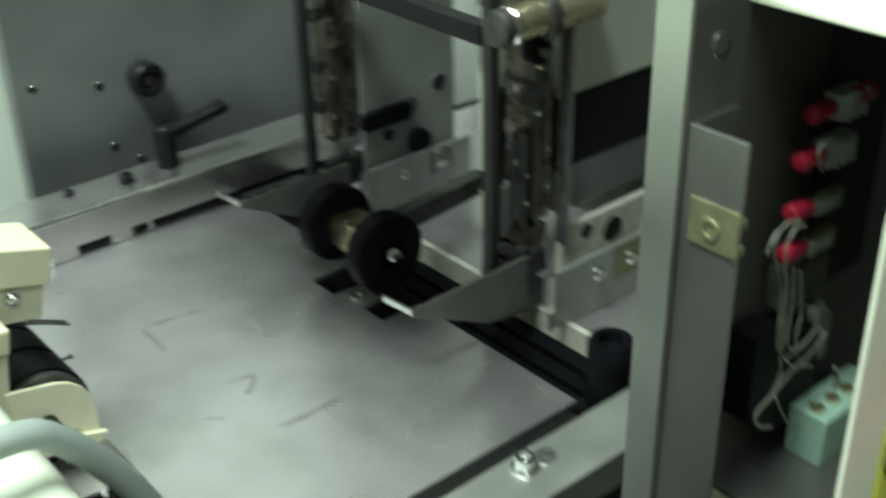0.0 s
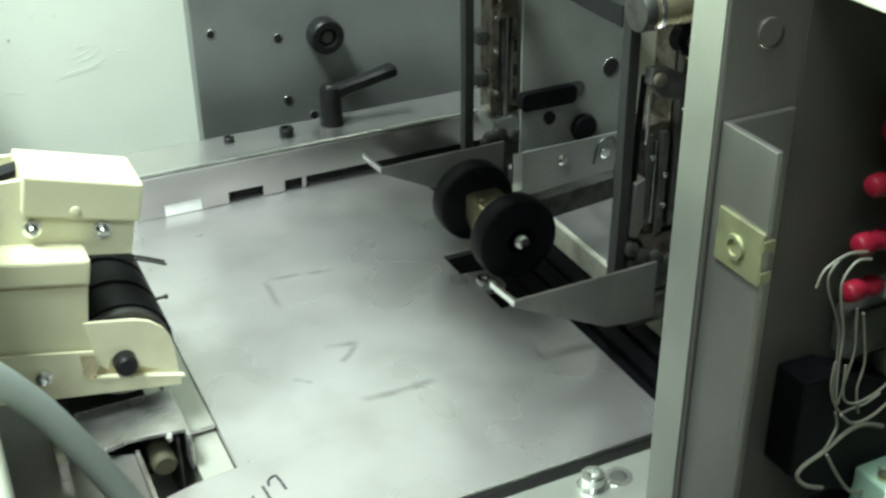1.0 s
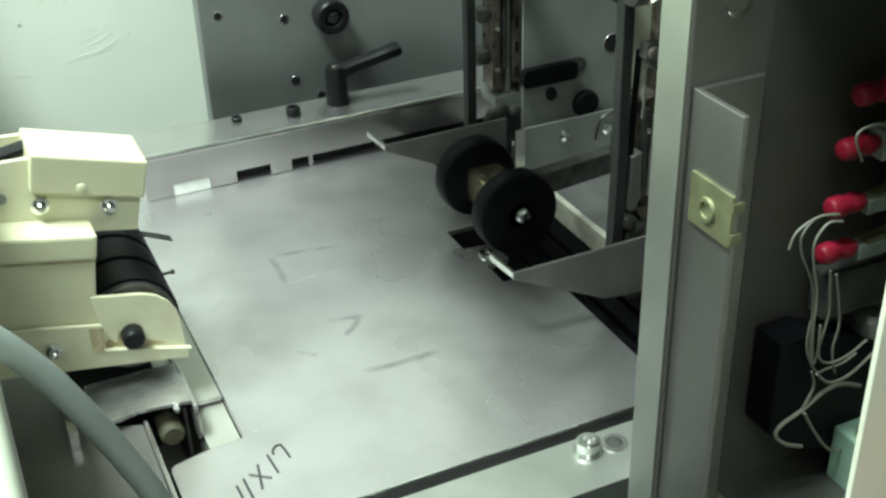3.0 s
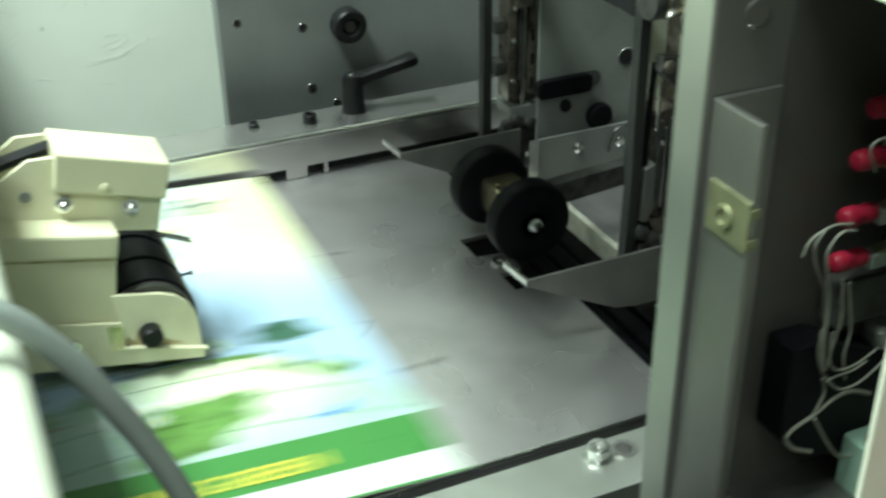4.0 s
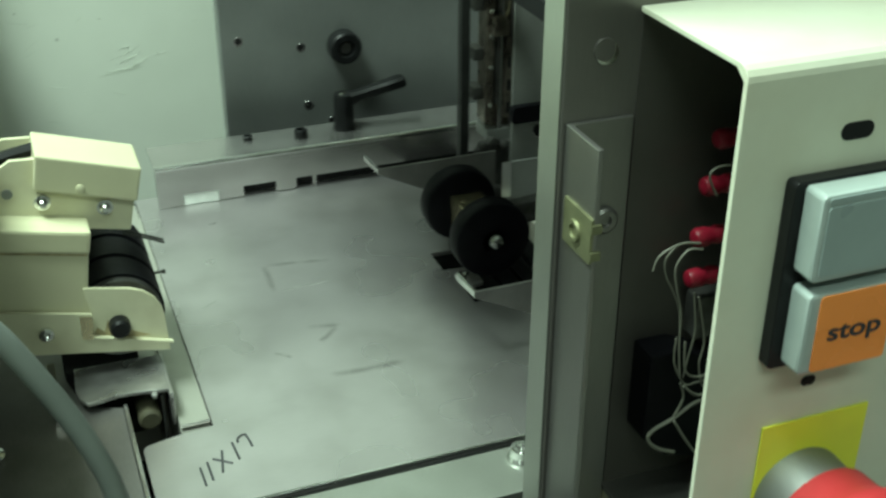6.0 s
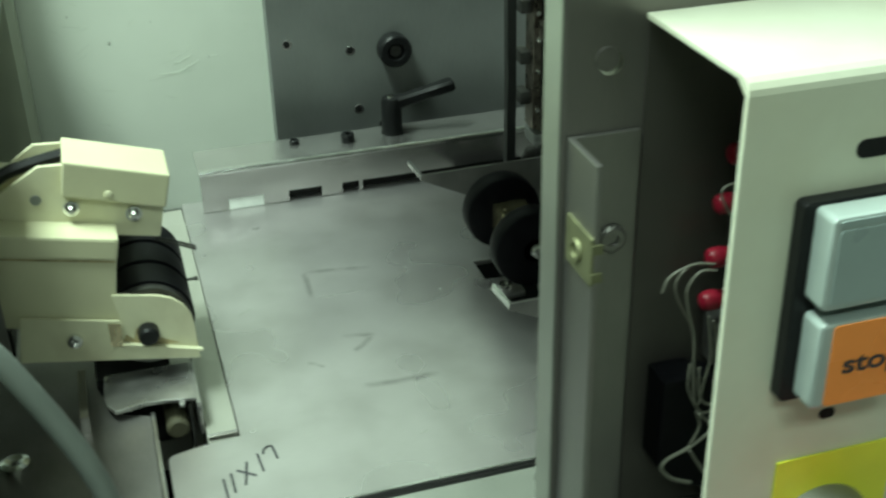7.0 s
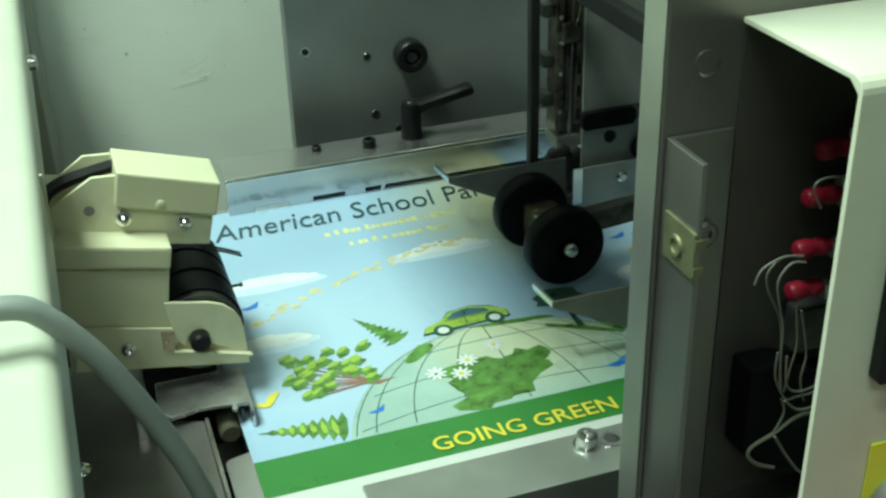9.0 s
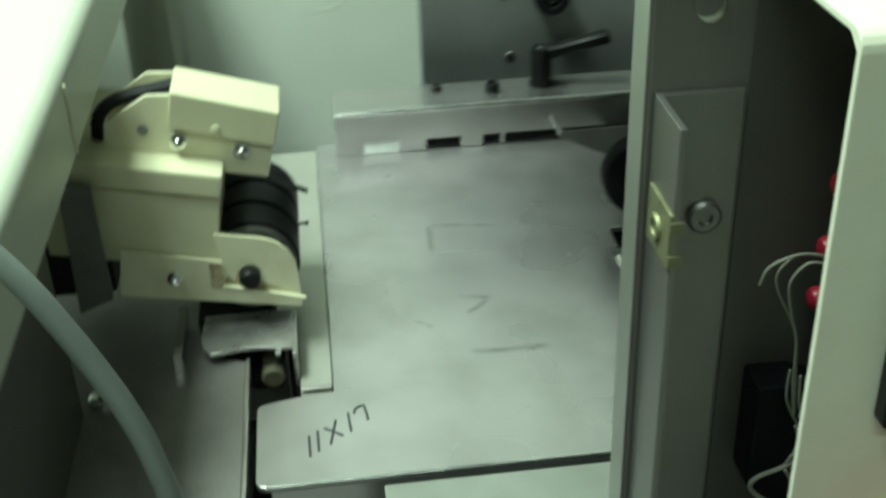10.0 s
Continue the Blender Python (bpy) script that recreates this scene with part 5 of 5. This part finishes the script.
    lay("dark_print", DARKPRINT, [[(0.1150, 0.1085), (0.1440, 0.1085), (0.1440, 0.1092), (0.1150, 0.1092)], [(0.1255, 0.1030), (0.1262, 0.1030), (0.1272, 0.1170), (0.1265, 0.1170)], [(0.1010, 0.0995), (0.1490, 0.1018), (0.1490, 0.1030), (0.1010, 0.1012)]], e * 9.5)
    petals = []
    for fx, fy in ((0.1141, 0.0715), (0.1077, 0.0620), (0.1310, 0.0800), (0.096, 0.066)):
        for k in range(9):
            a = k * 0.698
            petals.append(blob(rng, fx + 0.0032 * math.cos(a), fy + 0.0032 * math.sin(a), 0.0024, 0.0009, 8, 0.1, a))
    lay("cloud_print", CLOUD, petals, e * 10)
    lay("gold_print", GOLD, [ring(0.1141, 0.0715, 0.0014, 10), ring(0.1077, 0.0620, 0.0014, 10), ring(0.1310, 0.0800, 0.0014, 10), blob(rng, 0.017, 0.074, 0.006, 0.0022, 10, 0.3, 0.9), blob(rng, 0.012, 0.071, 0.004, 0.0016, 8, 0.3, -0.4)], e * 11)
    trail = []
    for i in range(46):
        f = i / 45
        x, y = 0.023 + 0.137 * f, 0.143 + 0.046 * math.sin(f * 1.57)
        trail.append(blob(rng, x + rng.uniform(-0.003, 0.003), y + rng.uniform(-0.004, 0.004), rng.uniform(0.0016, 0.0036), rng.uniform(0.0010, 0.0019), 8, 0.35, rng.uniform(0, 1)))
    lay("tan_print", TRAILPRINT, trail, e * 3)
    for y, x0, x1 in ((0.2215, 0.0807, 0.162), (0.2060, 0.0915, 0.153)):
        x = x0
        while x < x1:
            w = rng.uniform(0.0022, 0.0034)
            tall = rng.choice((0.0042, 0.0044, 0.0060))
            lay("pale_gold_print", FADEGOLD, [[(x, y), (x + w, y), (x + w, y + tall), (x, y + tall)]], e * 3)
            x += w + rng.choice((0.0007, 0.0007, 0.0008, 0.0030))
    for bx, by, s in ((0.023, 0.159, 1.0), (0.061, 0.048, 0.8), (0.182, 0.043, 1.3)):
        lay("blue_print", BLUEPRINT, [[(bx - 0.006 * s, by), (bx, by + 0.0012 * s), (bx + 0.006 * s, by + 0.005 * s), (bx + 0.004 * s, by - 0.001 * s), (bx - 0.001 * s, by - 0.002 * s)]], e * 6)
    made = []
    for name, (bm, mat) in layers.items():
        bmesh.ops.triangulate(bm, faces=bm.faces)
        for f in bm.faces:
            if f.normal.z < 0:
                f.normal_flip()
        data = bpy.data.meshes.new(name)
        bm.to_mesh(data)
        bm.free()
        data.materials.append(mat)
        made.append((name, data))
    for name, body, size, x, y, mat, shear, swell in (("title_lettering", "American School Par", 0.0300, 0.0185, 0.2375, TITLEINK, 0.20, 0.0), ("band_lettering", "GOING GREEN", 0.0134, 0.0765, 0.0100, GOLD, 0.0, 0.00012)):
        c = bpy.data.curves.new(name, "FONT")
        c.body, c.size, c.shear, c.offset, c.resolution_u = body, size, shear, swell, 3
        c.materials.append(mat)
        made.append((name, c, x, y, e * 12))
    return made


PAGE = page_parts()


def printed_sheet():
    """Two pages joined at the fold, which is the sheet's own origin; the trailing page can tilt about it."""
    t = thing("printed_sheet", "glossy printed sheet with two identical green cover pages", "paper sheet", "printed sheets")
    for side, x0 in (("leading_page", 0.0), ("trailing_page", -PW)):
        page = part(side, box(B(), x0, x0 + PW, 0, PH, -0.0006, 0.0), WHITEPAPER, t)
        for name, data, *at in PAGE:
            ob = new(name, data)
            ob.parent = page
            if name == "title_lettering":
                ob.scale = (0.66, 1, 1)
            tagged(ob, kind="stuff")
            ob.location = (x0 + (at[0] if at else 0), 0.0105 + (at[1] if at else 0), at[2] if at else 0)
    return t


SHEET = printed_sheet()
SHEET_TWO = copy_thing(SHEET, pose(-1.2, 0, 0.8685))


# ---- what moves ----
def paper_height(x):
    """The height at which a running sheet hangs between the feed roller and the bed."""
    return 0.8730 - 0.0205 * min(max((x + 0.10) / 0.23, 0.0), 1.0)


def motions():
    rest_x, rest_y, z_rest = -0.0325 + PW, -0.0060, 0.8513
    for sheet, v, stop, go, z_store in ((SHEET, 0.565, 4.622, 5.16, 0.8592), (SHEET_TWO, 0.553, 8.655, 9.21, 0.8578)):
        begin = stop - 0.60 / v
        store = pose(rest_x - 0.60, rest_y - 0.011, z_store)
        rows, tilts = [(0.0, store), (begin - 0.2, store)], [(0.0, pose(0, 0, 0)), (begin - 0.2, pose(0, 0, 0))]
        for k in range(0, 11):
            f = k / 11
            x = rest_x - 0.60 + 0.60 * f
            lead = math.degrees(math.asin((paper_height(x) - paper_height(x + PW)) / PW))
            trail = math.degrees(math.asin((paper_height(x - PW) - paper_height(x)) / PW))
            rows.append((begin + f * (stop - begin), pose(x, rest_y - 0.011, paper_height(x), 0, lead, 0)))
            tilts.append((begin + f * (stop - begin), pose(0, 0, 0, 0, trail - lead, 0)))
        z_end = z_rest - 0.0004 if stop < 5 else z_rest + 0.0006
        rows += [(stop, pose(rest_x - 0.001, rest_y - 0.008, z_rest + 0.002)), (stop + 0.07, pose(rest_x, rest_y, z_rest, 0.5)), (go, pose(rest_x, rest_y, z_rest, 0.5)),
                 (go + 0.034, pose(rest_x + 0.07, rest_y, z_rest)), (go + 0.1, pose(rest_x + 0.42, rest_y, z_rest + 0.0006)), (go + 0.2, pose(rest_x + 0.95, rest_y, z_end)),
                 (10.0, pose(rest_x + 0.95, rest_y, z_end))]
        tilts += [(stop, pose(0, 0, 0, 0, 2.6, 0)), (stop + 0.07, pose(0, 0, 0)), (10.0, pose(0, 0, 0))]
        walk(sheet, rows)
        for page in sheet.children:
            if page.name.startswith("trailing_page"):
                walk(page, tilts)
    home, near, firm, soft_press = pose(0, -0.0280, 0), pose(0, -0.0140, 0), pose(0, -0.0045, 0), pose(0, -0.0100, 0)
    walk(JOGGER, [(0, home), (4.60, home), (4.70, near), (4.77, firm), (5.04, firm), (5.10, near), (5.17, home), (8.64, home), (8.77, soft_press), (9.12, soft_press), (9.20, home), (10, home)])
    walk(FLAP, [(0, pose(0, 0.026, 0)), (4.3, pose(0, 0.026, 0)), (4.7, pose(0, 0, 0)), (10, pose(0, 0, 0))])


motions()
